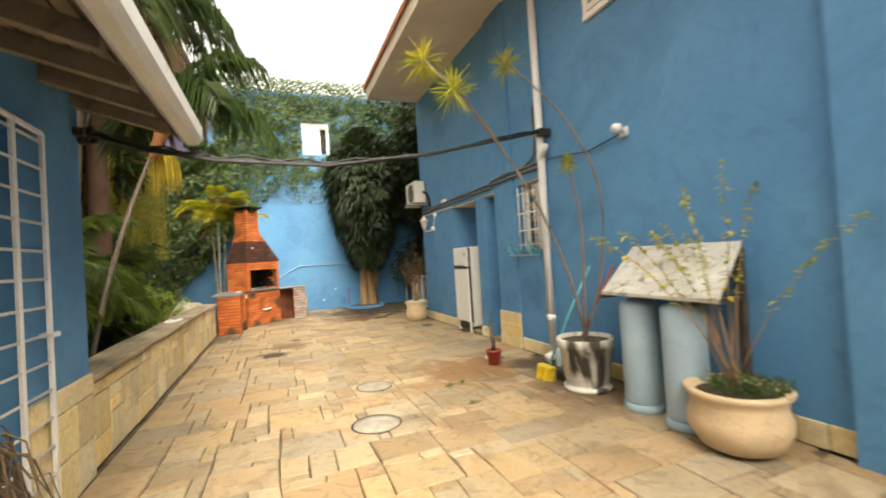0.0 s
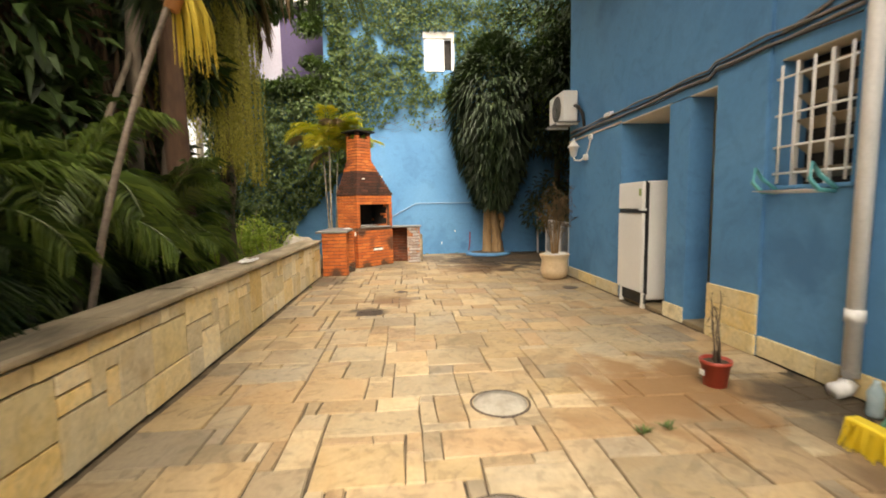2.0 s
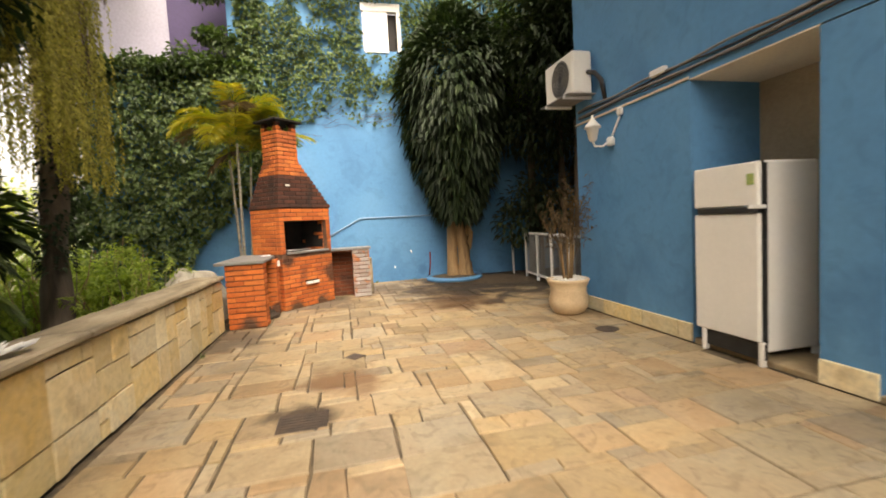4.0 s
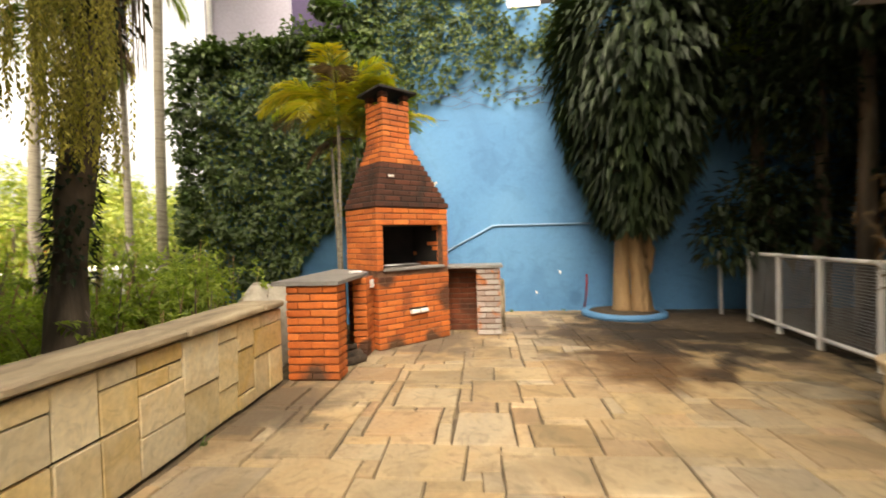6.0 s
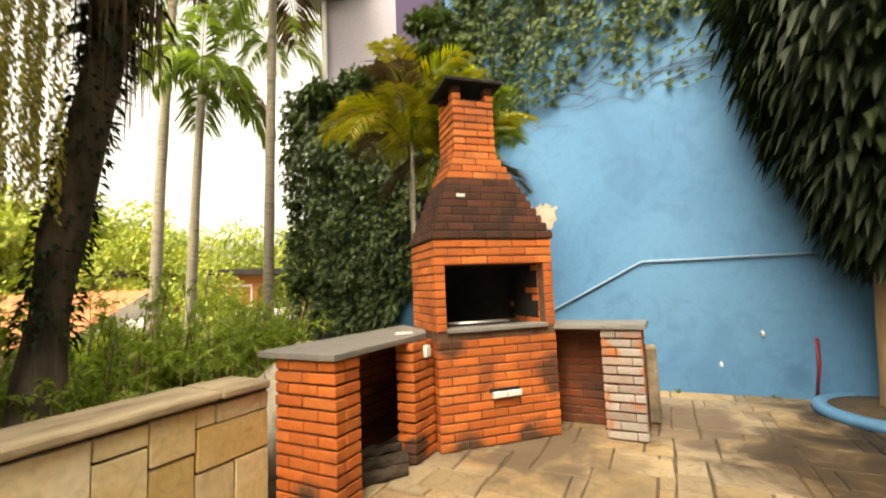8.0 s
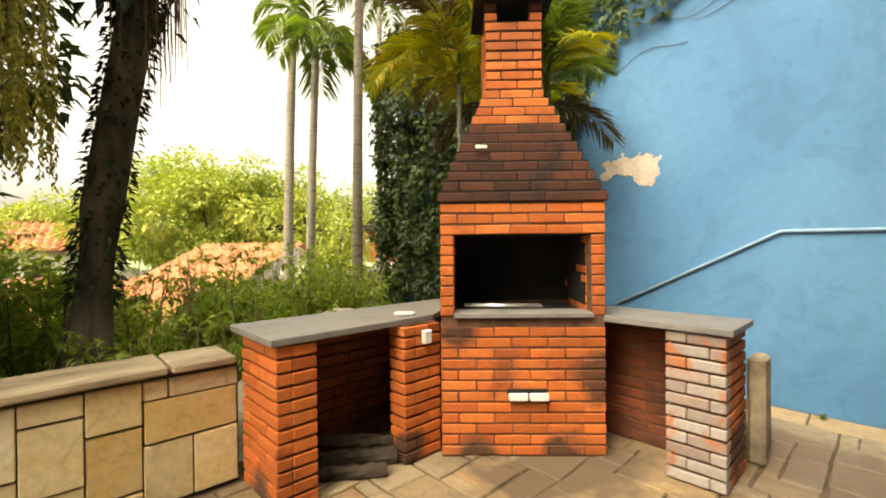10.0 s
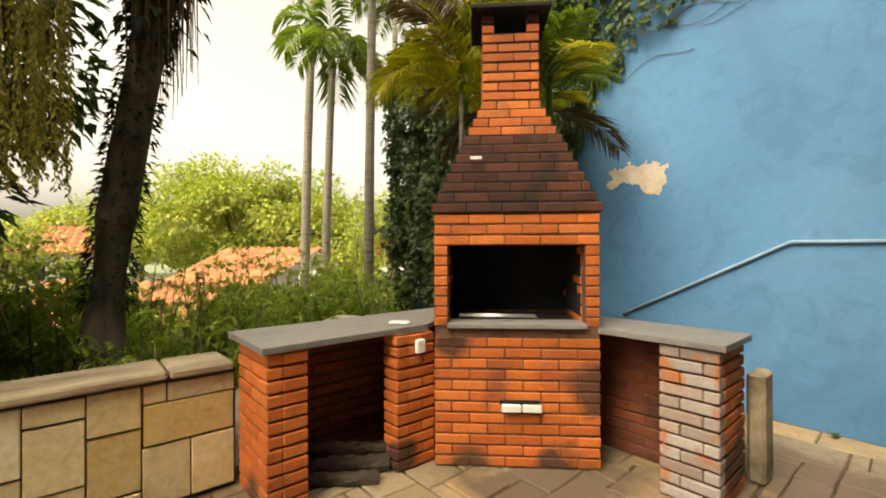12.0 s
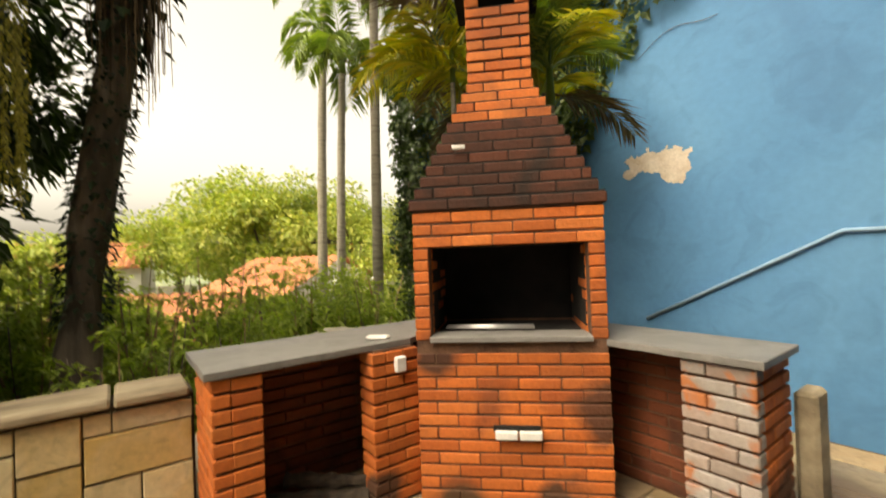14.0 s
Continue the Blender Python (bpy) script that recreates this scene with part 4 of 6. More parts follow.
for k in range(90):
    a, r = rf.uniform(0, 6.28), 0.235 * math.sqrt(rf.random())
    q = Vector((4.50 + r * math.cos(a), 9.78 + r * math.sin(a), 0.475))
    s = rf.uniform(0.012, 0.026)
    pb.add([q + Vector(v) * s for v in ((1, 0, 0), (-1, 0.1, 0), (0, 1, 0.1), (0.1, -1, 0), (0, 0, 0.9), (0, 0, -0.6))], [(0, 2, 4), (2, 1, 4), (1, 3, 4), (3, 0, 4), (2, 0, 5), (1, 2, 5), (3, 1, 5), (0, 3, 5)])
tagged(pb.ob("pebbles", PEBBLE), "loose white pebbles in the urn", "pebbles", kind="stuff")
pot("concrete_planter", "weathered white concrete planter with black runs on a saucer", [(0.235, 0.0), (0.25, 0.02), (0.25, 0.05), (0.215, 0.06), (0.225, 0.08), (0.275, 0.44), (0.30, 0.46), (0.305, 0.545), (0.295, 0.56), (0.27, 0.555), (0.26, 0.50)], OLDPOT, (4.43, 3.45, 0.0), SOIL, 0.265, 0.52)
rp = pot("red_pot", "small red plastic nursery pot", [(0.075, 0.0), (0.08, 0.005), (0.10, 0.17), (0.11, 0.172), (0.112, 0.205), (0.10, 0.205), (0.095, 0.17)], REDPOT, (4.07, 4.93, 0), SOIL, 0.097, 0.18)
box("tag", -0.115, -0.108, -0.03, 0.02, 0.09, 0.13, WHITE, rp, "white paper tag", bevel=0)


def stems(name, label, cat, base, n, h, spread, r0, mat, leafmat=None, nleaf=0, ll=0.1, lw=0.02, seed=1, parts="stem"):
    r = random.Random(seed)
    e = thing(name, label, cat, base)
    lf = Cloud()
    for k in range(n):
        a = r.uniform(0, 6.28)
        top = Vector((math.cos(a) * spread * r.uniform(0.3, 1), math.sin(a) * spread * r.uniform(0.3, 1), h * r.uniform(0.7, 1.05)))
        s = Vector((r.uniform(-0.04, 0.04), r.uniform(-0.04, 0.04), 0))
        pts = [s.lerp(top, t) + Vector((0, 0, 0.12 * h * math.sin(t * 3.1))) + Vector((r.uniform(-1, 1), r.uniform(-1, 1), 0)) * 0.015 for t in (0, 0.2, 0.4, 0.6, 0.8, 1)]
        tube(parts, pts, [r0, r0 * 0.9, r0 * 0.75, r0 * 0.6, r0 * 0.45, r0 * 0.25], mat, e, seg=6)
        for j in range(nleaf):
            t = r.uniform(0.35, 1)
            i = min(4, int(t * 5))
            q = pts[i].lerp(pts[i + 1], t * 5 - i)
            lf.leaf(q, (r.uniform(-1, 1), r.uniform(-1, 1), r.uniform(-0.5, 0.6)), (0, 0, 1), ll * r.uniform(0.6, 1.2), lw, 0.2, 0.2)
    if nleaf:
        lf.ob("foliage", leafmat, e)
    return e


stems("potted_seedling", "thin bare seedling stems in the red pot", "plant", (4.07, 4.93, 0.18), 5, 0.55, 0.10, 0.008, BARK, L_DRY, 5, 0.06, 0.01, 4)
ds0 = thing("dead_shrub", "dry twiggy shrub with withered brown leaves in the urn", "plant", (4.50, 9.78, 0.46))
rd = random.Random(5)
dl = Cloud()
for k in range(9):
    a = k * 2.4
    top = Vector((0.10 * math.cos(a), 0.10 * math.sin(a), rd.uniform(0.45, 0.75)))
    cane = [Vector((0.05 * math.cos(a), 0.05 * math.sin(a), -0.01)).lerp(top, t) for t in (0, 0.35, 0.7, 1)]
    tube("cane", cane, [0.013, 0.011, 0.009, 0.006], TANBARK, ds0, "pale bare cane", seg=6)
    tw = Cloud()
    for j in range(7):
        p = cane[1].lerp(cane[3], rd.uniform(0.2, 1))
        b_ = rd.uniform(0, 6.28)
        e_ = p + Vector((math.cos(b_) * rd.uniform(0.12, 0.42), math.sin(b_) * rd.uniform(0.12, 0.42), rd.uniform(0.15, 0.75)))
        mid = p.lerp(e_, 0.5) + Vector((rd.uniform(-.04, .04), rd.uniform(-.04, .04), 0.05))
        tw.add(*tube_data([p, mid, e_], [0.004, 0.003, 0.0015], 4))
        for n_ in range(3):
            q = mid.lerp(e_, rd.random())
            f_ = q + Vector((rd.uniform(-.12, .12), rd.uniform(-.12, .12), rd.uniform(0, .18)))
            tw.add(*tube_data([q, f_], [0.002, 0.001], 3))
            for m_ in range(3):
                dl.leaf(q.lerp(f_, rd.random()), (rd.uniform(-1, 1), rd.uniform(-1, 1), rd.uniform(-1, .3)), (0, 0, 1), rd.uniform(0.04, 0.10), 0.016, 0.3, 0.3)
    tw.ob("twig_spray", L_DRY, ds0)
dl.ob("withered_leaves", L_DRY, ds0)
stems("flowering_shrub", "sparse shrub with small yellow-green leaves in the clay pot", "plant", (4.42, 1.80, 0.40), 14, 1.55, 1.15, 0.005, TANBARK, L_PALM, 34, 0.06, 0.032, 6)
herb = thing("potted_herb", "low green herbs filling the clay pot", "plant", (4.42, 1.80, 0.42))
c = Cloud()
for k in range(420):
    a, r = rf.uniform(0, 6.28), 0.26 * math.sqrt(rf.random())
    c.leaf((r * math.cos(a) + 0.05, r * math.sin(a) - 0.06, rf.uniform(0, 0.06)), (rf.uniform(-1, 1), rf.uniform(-1, 1), rf.uniform(0.1, 1)), (0, 0, 1), rf.uniform(0.04, 0.11), 0.016)
c.ob("foliage", L_IVY, herb)
# tall bare-stemmed dracaena
def smooth_line(pts, n=12):
    """Catmull-Rom curve through five points."""
    P = [Vector(p) for p in pts]
    P = [P[0] * 2 - P[1]] + P + [P[-1] * 2 - P[-2]]
    out = []
    for i in range(n + 1):
        t = i / n * (len(P) - 3)
        k = min(int(t), len(P) - 4)
        f = t - k
        a, b_, c_, d_ = P[k:k + 4]
        out.append(0.5 * (2 * b_ + (c_ - a) * f + (2 * a - 5 * b_ + 4 * c_ - d_) * f * f + (3 * b_ - a - 3 * c_ + d_) * f ** 3))
    return out


dr = thing("dragon_tree", "leggy potted dragon tree with spiky leaf heads", "plant")
HEADS = [((4.45, 3.45, 0.52), (4.35, 3.55, 1.25), (4.05, 3.75, 2.2), (3.55, 3.98, 3.1), (3.02, 4.17, 3.80), 0.34),
         ((4.46, 3.48, 0.52), (4.58, 3.58, 1.3), (4.66, 3.68, 1.9), (4.64, 3.74, 2.3), (4.62, 3.78, 2.58), 0.15),
         ((4.40, 3.42, 0.52), (4.62, 3.36, 1.2), (4.72, 3.40, 2.2), (4.55, 3.75, 3.1), (4.15, 4.25, 3.90), 0.30),
         ((3.80, 3.88, 2.70), (3.60, 3.80, 2.9), (3.40, 3.72, 3.05), (3.25, 3.62, 3.15), (3.10, 3.55, 3.22), 0.30)]
for (*pts, size) in HEADS:
    c = Cloud()
    tube("stem", smooth_line(pts), [0.017 - 0.0005 * i for i in range(13)], GREYSTEM, dr, seg=8)
    for k in range(90):
        a, el = rf.uniform(0, 6.28), rf.uniform(-0.9, 1.3)
        c.leaf(Vector(pts[-1]) - Vector((0, 0, rf.uniform(0, 0.1))), (math.cos(a) * math.cos(el), math.sin(a) * math.cos(el), math.sin(el)), (0, 0, 1), size * rf.uniform(0.7, 1.15), 0.016, 0.15, 0.15)
    c.ob("leaf_head", L_PALM, dr, "spiky yellow-green leaf rosette")

# covered drums
for (x, y) in ((4.48, 2.72), (4.46, 2.24)):
    e = thing("gas_cylinder", "tall grey-blue drum standing under the cover", "drum", (x, y, 0), group="drums under the cover")
    lathe("shell", [(0.165, 0.06), (0.168, 0.10), (0.168, 0.95), (0.15, 1.0), (0.06, 1.03)], GASBLUE, e, seg=28)
    lathe("base_ring", [(0.178, 0.0), (0.18, 0.02), (0.178, 0.07), (0.16, 0.075)], GASBLUE, e, "paler plastic base ring", seg=28)
cov = thing("drum_cover", "weathered fibre-cement cover on a frame against the wall", "cover")
b = bmesh.new()
r_ = [b.verts.new(q) for q in ((4.28, 1.78, 1.06), (4.28, 2.96, 1.06), (4.86, 3.12, 1.47), (4.86, 1.98, 1.47), (4.28, 1.78, 1.09), (4.28, 2.96, 1.09), (4.86, 3.12, 1.50), (4.86, 1.98, 1.50))]
for f in ((3, 2, 1, 0), (4, 5, 6, 7), (0, 1, 5, 4), (1, 2, 6, 5), (2, 3, 7, 6), (3, 0, 4, 7)):
    b.faces.new([r_[i] for i in f])
part("sheet", b, ASBESTOS, cov)
for y in (1.98, 2.98):
    box("support", 4.82, 4.88, y, y + 0.05, 0.0, 1.44, IRON, cov)
    box("support", 4.30, 4.86, y, y + 0.05, 1.02, 1.055, IRON, cov)
# broom and dustpan
br = thing("broom", "broom with teal handle and yellow bristles leaning on the planter", "broom")
tube("handle", [(4.30, 3.97, 0.14), (4.55, 3.86, 0.75), (4.80, 3.74, 1.30)], 0.012, TEAL, br)
c = Cloud()
for k in range(160):
    p = Vector((4.26 + rf.uniform(-0.05, 0.05), 3.97 + rf.uniform(-0.12, 0.12), 0.15))
    c.add(*tube_data([p, p + Vector((rf.uniform(-0.05, 0.01), rf.uniform(-0.02, 0.02), -0.15))], [0.006, 0.004], 3))
c.ob("bristles", YELLOW, br, "yellow bristles")
box("head", 4.22, 4.31, 3.84, 4.10, 0.12, 0.165, YELLOW, br, bevel=0.01)
sp = thing("shovel", "red handled tool leaning against the wall", "tool")
tube("handle", [(4.45, 3.78, 0.15), (4.66, 3.60, 0.75), (4.86, 3.42, 1.30)], 0.013, RED, sp)
box("blade", 4.33, 4.52, 3.70, 3.90, 0.0, 0.12, BLACK, sp, "black dustpan", bevel=0.02)
bt = thing("plastic_bottle", "crumpled clear blue plastic bottle by the downpipe", "bottle", (4.72, 4.35, 0))
lathe("bottle", [(0.04, 0.0), (0.045, 0.02), (0.042, 0.10), (0.045, 0.16), (0.018, 0.22), (0.018, 0.24)], surf("pale_blue_plastic", [(0.35, 0.5, 0.55), (0.5, 0.6, 0.62)], 9, 40, 0.2, 0.1), bt, seg=14)
# covers in the floor
for (x, y, r) in ((2.38, 4.83, 0.20), (2.15, 3.64, 0.22)):
    mh = thing("manhole_cover", "round worn concrete manhole cover with iron rim", "manhole cover", (x, y, 0), group="manhole covers")
    lathe("rim", [(r + 0.016, -0.01), (r + 0.016, 0.006), (r, 0.008), (r, 0.002)], IRON, mh, seg=40)
    lathe("lid", [(r - 0.008, -0.01), (r - 0.008, 0.008), (r * 0.6, 0.010), (0.02, 0.011)], MANHOLE, mh, seg=40, wob=0.0)
dg = thing("drain_grate", "rusty square iron drain cover", "drain", (1.22, 7.62, 0))
box("frame", -0.17, 0.17, -0.14, 0.14, -0.01, 0.006, IRON, dg)
for k in range(6):
    box("slat", -0.15, 0.15, -0.12 + 0.042 * k, -0.096 + 0.042 * k, 0.006, 0.011, IRON, dg)
dg2 = thing("drain_grate", "small dark floor drain", "drain", (1.62, 8.98, 0))
lathe("frame", [(0.11, -0.01), (0.11, 0.006), (0.09, 0.007)], IRON, dg2, seg=4)
dg3 = thing("drain_grate", "small dark floor drain near the house wall", "drain", (4.45, 8.85, 0))
lathe("frame", [(0.13, -0.01), (0.13, 0.006), (0.11, 0.007)], IRON, dg3, seg=20)

# weeds in the joints
for k, (x, y) in enumerate(((3.16, 4.32), (3.33, 4.36), (3.16, 3.65), (0.02, 9.6), (2.3, 14.45), (3.2, 14.5))):
    wd = thing("weed", "small green weed growing in a paving joint", "weed", (x, y, 0), group="weeds")
    c = Cloud()
    for j in range(16):
        c.leaf((rf.uniform(-.02, .02), rf.uniform(-.02, .02), 0), (rf.uniform(-.8, .8), rf.uniform(-.8, .8), rf.uniform(.3, 1)), (0, 0, 1), rf.uniform(.04, .10), .014, .2, .2)
    c.ob("blades", L_IVY, wd)

# things around the barbecue
for k, (p, q, r) in enumerate((((0.12, 11.16, 0.05), (0.46, 11.66, 0.055), 0.052), ((0.28, 11.14, 0.04), (0.55, 11.52, 0.042), 0.042), ((0.10, 11.30, 0.135), (0.40, 11.68, 0.12), 0.042))):
    lg = thing("log", "charred firewood log in the counter bay", "log", group="firewood")
    P, Q = Vector(p), Vector(q)
    vs, fs = tube_data([P.lerp(Q, t / 14) for t in range(15)], r, 12)
    ax = [P.lerp(Q, t / 14) for t in range(15)]
    vs = [ax[i // 12] + (v - ax[i // 12]) * (1 + 0.34 * noise.noise(Vector(v) * 16) + 0.18 * noise.noise(Vector(v) * 45)) for i, v in enumerate(vs)]
    mesh_ob("log_body", vs, fs, LOGS, lg)
ds = tagged(box("white_tray", -0.07, 0.07, -0.035, 0.035, 0.933, 0.955, WHITE, bevel=0.008, m=Matrix.Translation((0.39, 11.79, 0)) @ Matrix.Rotation(radians(40), 4, "Z")), "small white plastic tray on the slate worktop", "tray")
pp = thing("paper_scrap", "crumpled white paper on the wall cap", "paper", (-0.19, 7.15, 0.782))
c = Cloud()
for k in range(14):
    q = Vector((rf.uniform(-0.08, 0.08), rf.uniform(-0.1, 0.1), 0))
    c.add([q, q + Vector((0.08, 0.01, 0.03)), q + Vector((0.06, 0.09, 0.045)), q + Vector((-0.02, 0.07, 0.015))], [(0, 1, 2), (0, 2, 3)])
c.ob("sheet", WHITE, pp)
blk = thing("stone_block", "upright mossy stone slab behind the counter", "stone", (2.09, 13.34, 0))
box("slab", -0.05, 0.05, -0.10, 0.10, 0.0, 0.68, CAPSTONE, blk, bevel=0.02)
ring = thing("tree_ring", "low blue rendered kerb around the tree", "kerb", (4.05, 14.1, 0))
lathe("kerb", [(0.64, 0.0), (0.64, 0.06), (0.61, 0.085), (0.54, 0.085), (0.52, 0.03)], BLUE, ring, seg=40)
lathe("soil", [(0.53, 0.0), (0.53, 0.06), (0.3, 0.09)], SOIL, ring, seg=30)
bt2 = tagged(tube("drain_hose", [(3.55, 14.55, 0.05), (3.58, 14.5, 0.35), (3.60, 14.56, 0.62)], 0.018, RED), "red rubber hose against the wall", "hose")
mud = Cloud()
ring_ = []
for k in range(48):
    a = 2 * math.pi * k / 48
    w = 1 + 0.35 * noise.noise(Vector((2.2 * math.cos(a), 2.2 * math.sin(a), 7.1)))
    ring_.append((5.35 + 1.05 * w * math.cos(a), 13.45 + 0.85 * w * math.sin(a), 0.006))
mud.add([(5.35, 13.45, 0.03)] + ring_, [(0, k + 1, (k + 1) % 48 + 1) for k in range(48)])
tagged(mud.ob("wet_soil", SOIL), "dark wet soil and leaf litter spread over the paving", "soil", kind="stuff")
# railing of mesh panels
rail = thing("mesh_railing", "white steel railing with fine mesh panels", "railing")
RY = [10.30, 11.10, 11.90, 12.65, 13.35]
def rx(y):
    return 5.22 + 0.10 * (y - 10.3)
for y in RY:
    box("post", rx(y) - 0.025, rx(y) + 0.025, y - 0.025, y + 0.025, 0, 1.0, WHITE, rail)
for z in (0.12, 0.97):
    for a, c_ in zip(RY, RY[1:]):
        tube("rail", [(rx(a), a, z), (rx(c_), c_, z)], 0.025, WHITE, rail, seg=4)
WIRE = surf("galvanised_wire", [(0.30, 0.30, 0.29), (0.40, 0.40, 0.39)], 5, 40, 0.5, 0, metal=0.4)
for a, c_ in zip(RY, RY[1:]):
    c = Cloud()
    for k in range(26):
        z = 0.15 + 0.031 * k
        c.add(*tube_data([(rx(a), a, z), (rx(c_), c_, z)], 0.0035, 3))
    for k in range(24):
        y = a + (c_ - a) * k / 24
        c.add(*tube_data([(rx(y), y, 0.14), (rx(y), y, 0.95)], 0.0035, 3))
    c.ob("mesh_panel", WIRE, rail, "fine wire mesh")
tagged(tube("standpipe", [(5.48, 14.0, 0), (5.47, 14.0, 0.99)], 0.028, PVC), "white upright plastic pipe", "pipe")
cd = thing("wall_conduit", "thin blue-painted conduit on the end wall", "conduit")
tube("conduit", [(0.60, 14.585, 0.75), (2.03, 14.585, 1.50), (3.7, 14.585, 1.49)], 0.016, surf("pale_blue_conduit", [(0.20, 0.34, 0.48), (0.28, 0.42, 0.55)], 5, 30, 0.6, 0.1), cd)
tagged(tube("tap", [(3.15, 14.6, 0.68), (3.15, 14.53, 0.68), (3.15, 14.52, 0.64)], 0.015, WHITE), "small white wall tap", "tap")
tagged(tube("tap", [(2.75, 14.6, 0.33), (2.75, 14.55, 0.33), (2.75, 14.54, 0.30)], 0.015, WHITE), "small white wall tap", "tap")
# patch of bare plaster
PXC, PZC = 0.72, 2.24
PX0, PZ0 = PXC - 0.5, PZC - 0.33
c = Cloud()
CELL = 0.011
keep = set()
for i in range(90):
    for j in range(60):
        x, z = PX0 + i * CELL, PZ0 + j * CELL
        fall = max(math.hypot((x - PXC) / 0.33, (z - PZC) / 0.125), 0)
        low = math.hypot((x - PXC - 0.18) / 0.16, (z - PZC + 0.10) / 0.13)
        lobe = math.hypot((x - PXC + 0.24) / 0.10, (z - PZC + 0.08) / 0.06)
        v = min(fall, low, lobe) + 0.55 * noise.noise(Vector((x * 7, z * 7, 1.7))) + 0.30 * noise.noise(Vector((x * 22, z * 22, 4.7)))
        if v < 0.92:
            keep.add((i, j))
for (i, j) in keep:
    x, z = PX0 + i * CELL, PZ0 + j * CELL
    c.add([(x, BY - 0.005, z), (x + CELL, BY - 0.005, z), (x + CELL, BY - 0.005, z + CELL), (x, BY - 0.005, z + CELL)], [(0, 1, 2, 3)])
pl = c.ob("peeled_plaster", PLASTER, wall_end, "bare pinkish plaster where paint has peeled")
# grey mound beyond the wall
bm = bmesh.new()
bmesh.ops.create_icosphere(bm, subdivisions=4, radius=1)
for v in bm.verts:
    v.co = Vector((v.co.x * 0.55, v.co.y * 1.3, v.co.z * 0.82)) * (1 + 0.16 * noise.noise(v.co * 2.2) + 0.05 * noise.noise(v.co * 9))
e = thing("rock", "pale grey boulder behind the low wall", "rock", (-0.84, 12.2, -0.05), 8)
part("boulder", bm, PALEROCK, e, smooth=True)

# ---- plants ----
def leaf_blob(c, n, centre, rad, ll, lw, r, hollow=0.5, down=0.3, fold=0.25):
    cx = Vector(centre)
    for _ in range(n):
        d = Vector((r.gauss(0, 1), r.gauss(0, 1), r.gauss(0, 1))).normalized()
        t = hollow + (1 - hollow) * r.random() ** 0.6
        t *= 1 + 0.28 * noise.noise(d * 2.3 + cx)
        p = cx + Vector((d.x * rad[0], d.y * rad[1], d.z * rad[2])) * t
        dd = d + Vector((r.uniform(-.8, .8), r.uniform(-.8, .8), r.uniform(-.8, .6) - down))
        c.leaf(p, dd, (r.uniform(-.4, .4), r.uniform(-.4, .4), 1), ll * r.uniform(0.6, 1.25), lw * r.uniform(0.7, 1.2), fold, 0.15)


rp_ = random.Random(5)
# dracaena against the end wall
tr = thing("dracaena_tree", "dense dark dracaena with drooping glossy leaves on a forked tan trunk", "tree", (4.2, 14.05, 0))
for (dx, dy, tx, ty, r0) in ((-0.14, 0.02, -0.22, 0.0, 0.13), (0.04, -0.05, 0.02, -0.05, 0.12), (0.17, 0.03, 0.26, 0.0, 0.12), (0.10, -0.10, 0.30, -0.08, 0.07)):
    pts = [Vector((dx, dy, 0.02)).lerp(Vector((tx, ty, 2.3)), t) + Vector((0.03 * math.sin(7 * t + dx * 20), 0.02 * math.cos(6 * t), 0)) for t in (0, 0.06, 0.15, 0.3, 0.45, 0.6, 0.8, 1)]
    tube("trunk", pts, [r0 * 1.5, r0 * 1.2, r0, r0 * 0.92, r0 * 0.95, r0 * 0.85, r0 * 0.7, r0 * 0.6], TANBARK, tr, seg=12)
c = Cloud()
def crown_r(z):
    ks = [(1.35, 0.30), (1.7, 0.50), (2.3, 0.78), (3.0, 1.02), (3.6, 1.15), (4.3, 1.18), (5.0, 1.0), (5.6, 0.55), (5.95, 0.1)]
    for (a, ra), (e_, re) in zip(ks, ks[1:]):
        if a <= z <= e_:
            return ra + (re - ra) * (z - a) / (e_ - a)
    return 0.1
for k in range(8600):
    z = 1.4 + 4.5 * rp_.random() ** 0.9
    a = rp_.uniform(0, 6.28)
    R = crown_r(z) * rp_.uniform(0.55, 1.0) * (1 + 0.14 * noise.noise(Vector((math.cos(a) * 2, math.sin(a) * 2, z * 1.6))))
    up = max(-0.9, min(0.7, (z - 4.9) * 0.9))
    dd = (math.cos(a) * 0.75 + rp_.uniform(-.3, .3), math.sin(a) * 0.75 + rp_.uniform(-.3, .3), up + rp_.uniform(-.3, .3))
    c.leaf((R * math.cos(a), min(0.45, R * math.sin(a) * (1.45 if math.sin(a) < 0 else 1.0)), z), dd, (math.cos(a), math.sin(a), 0.8), rp_.uniform(0.17, 0.30), rp_.uniform(0.065, 0.105), 0.2, 0.3)
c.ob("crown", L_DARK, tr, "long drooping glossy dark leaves")
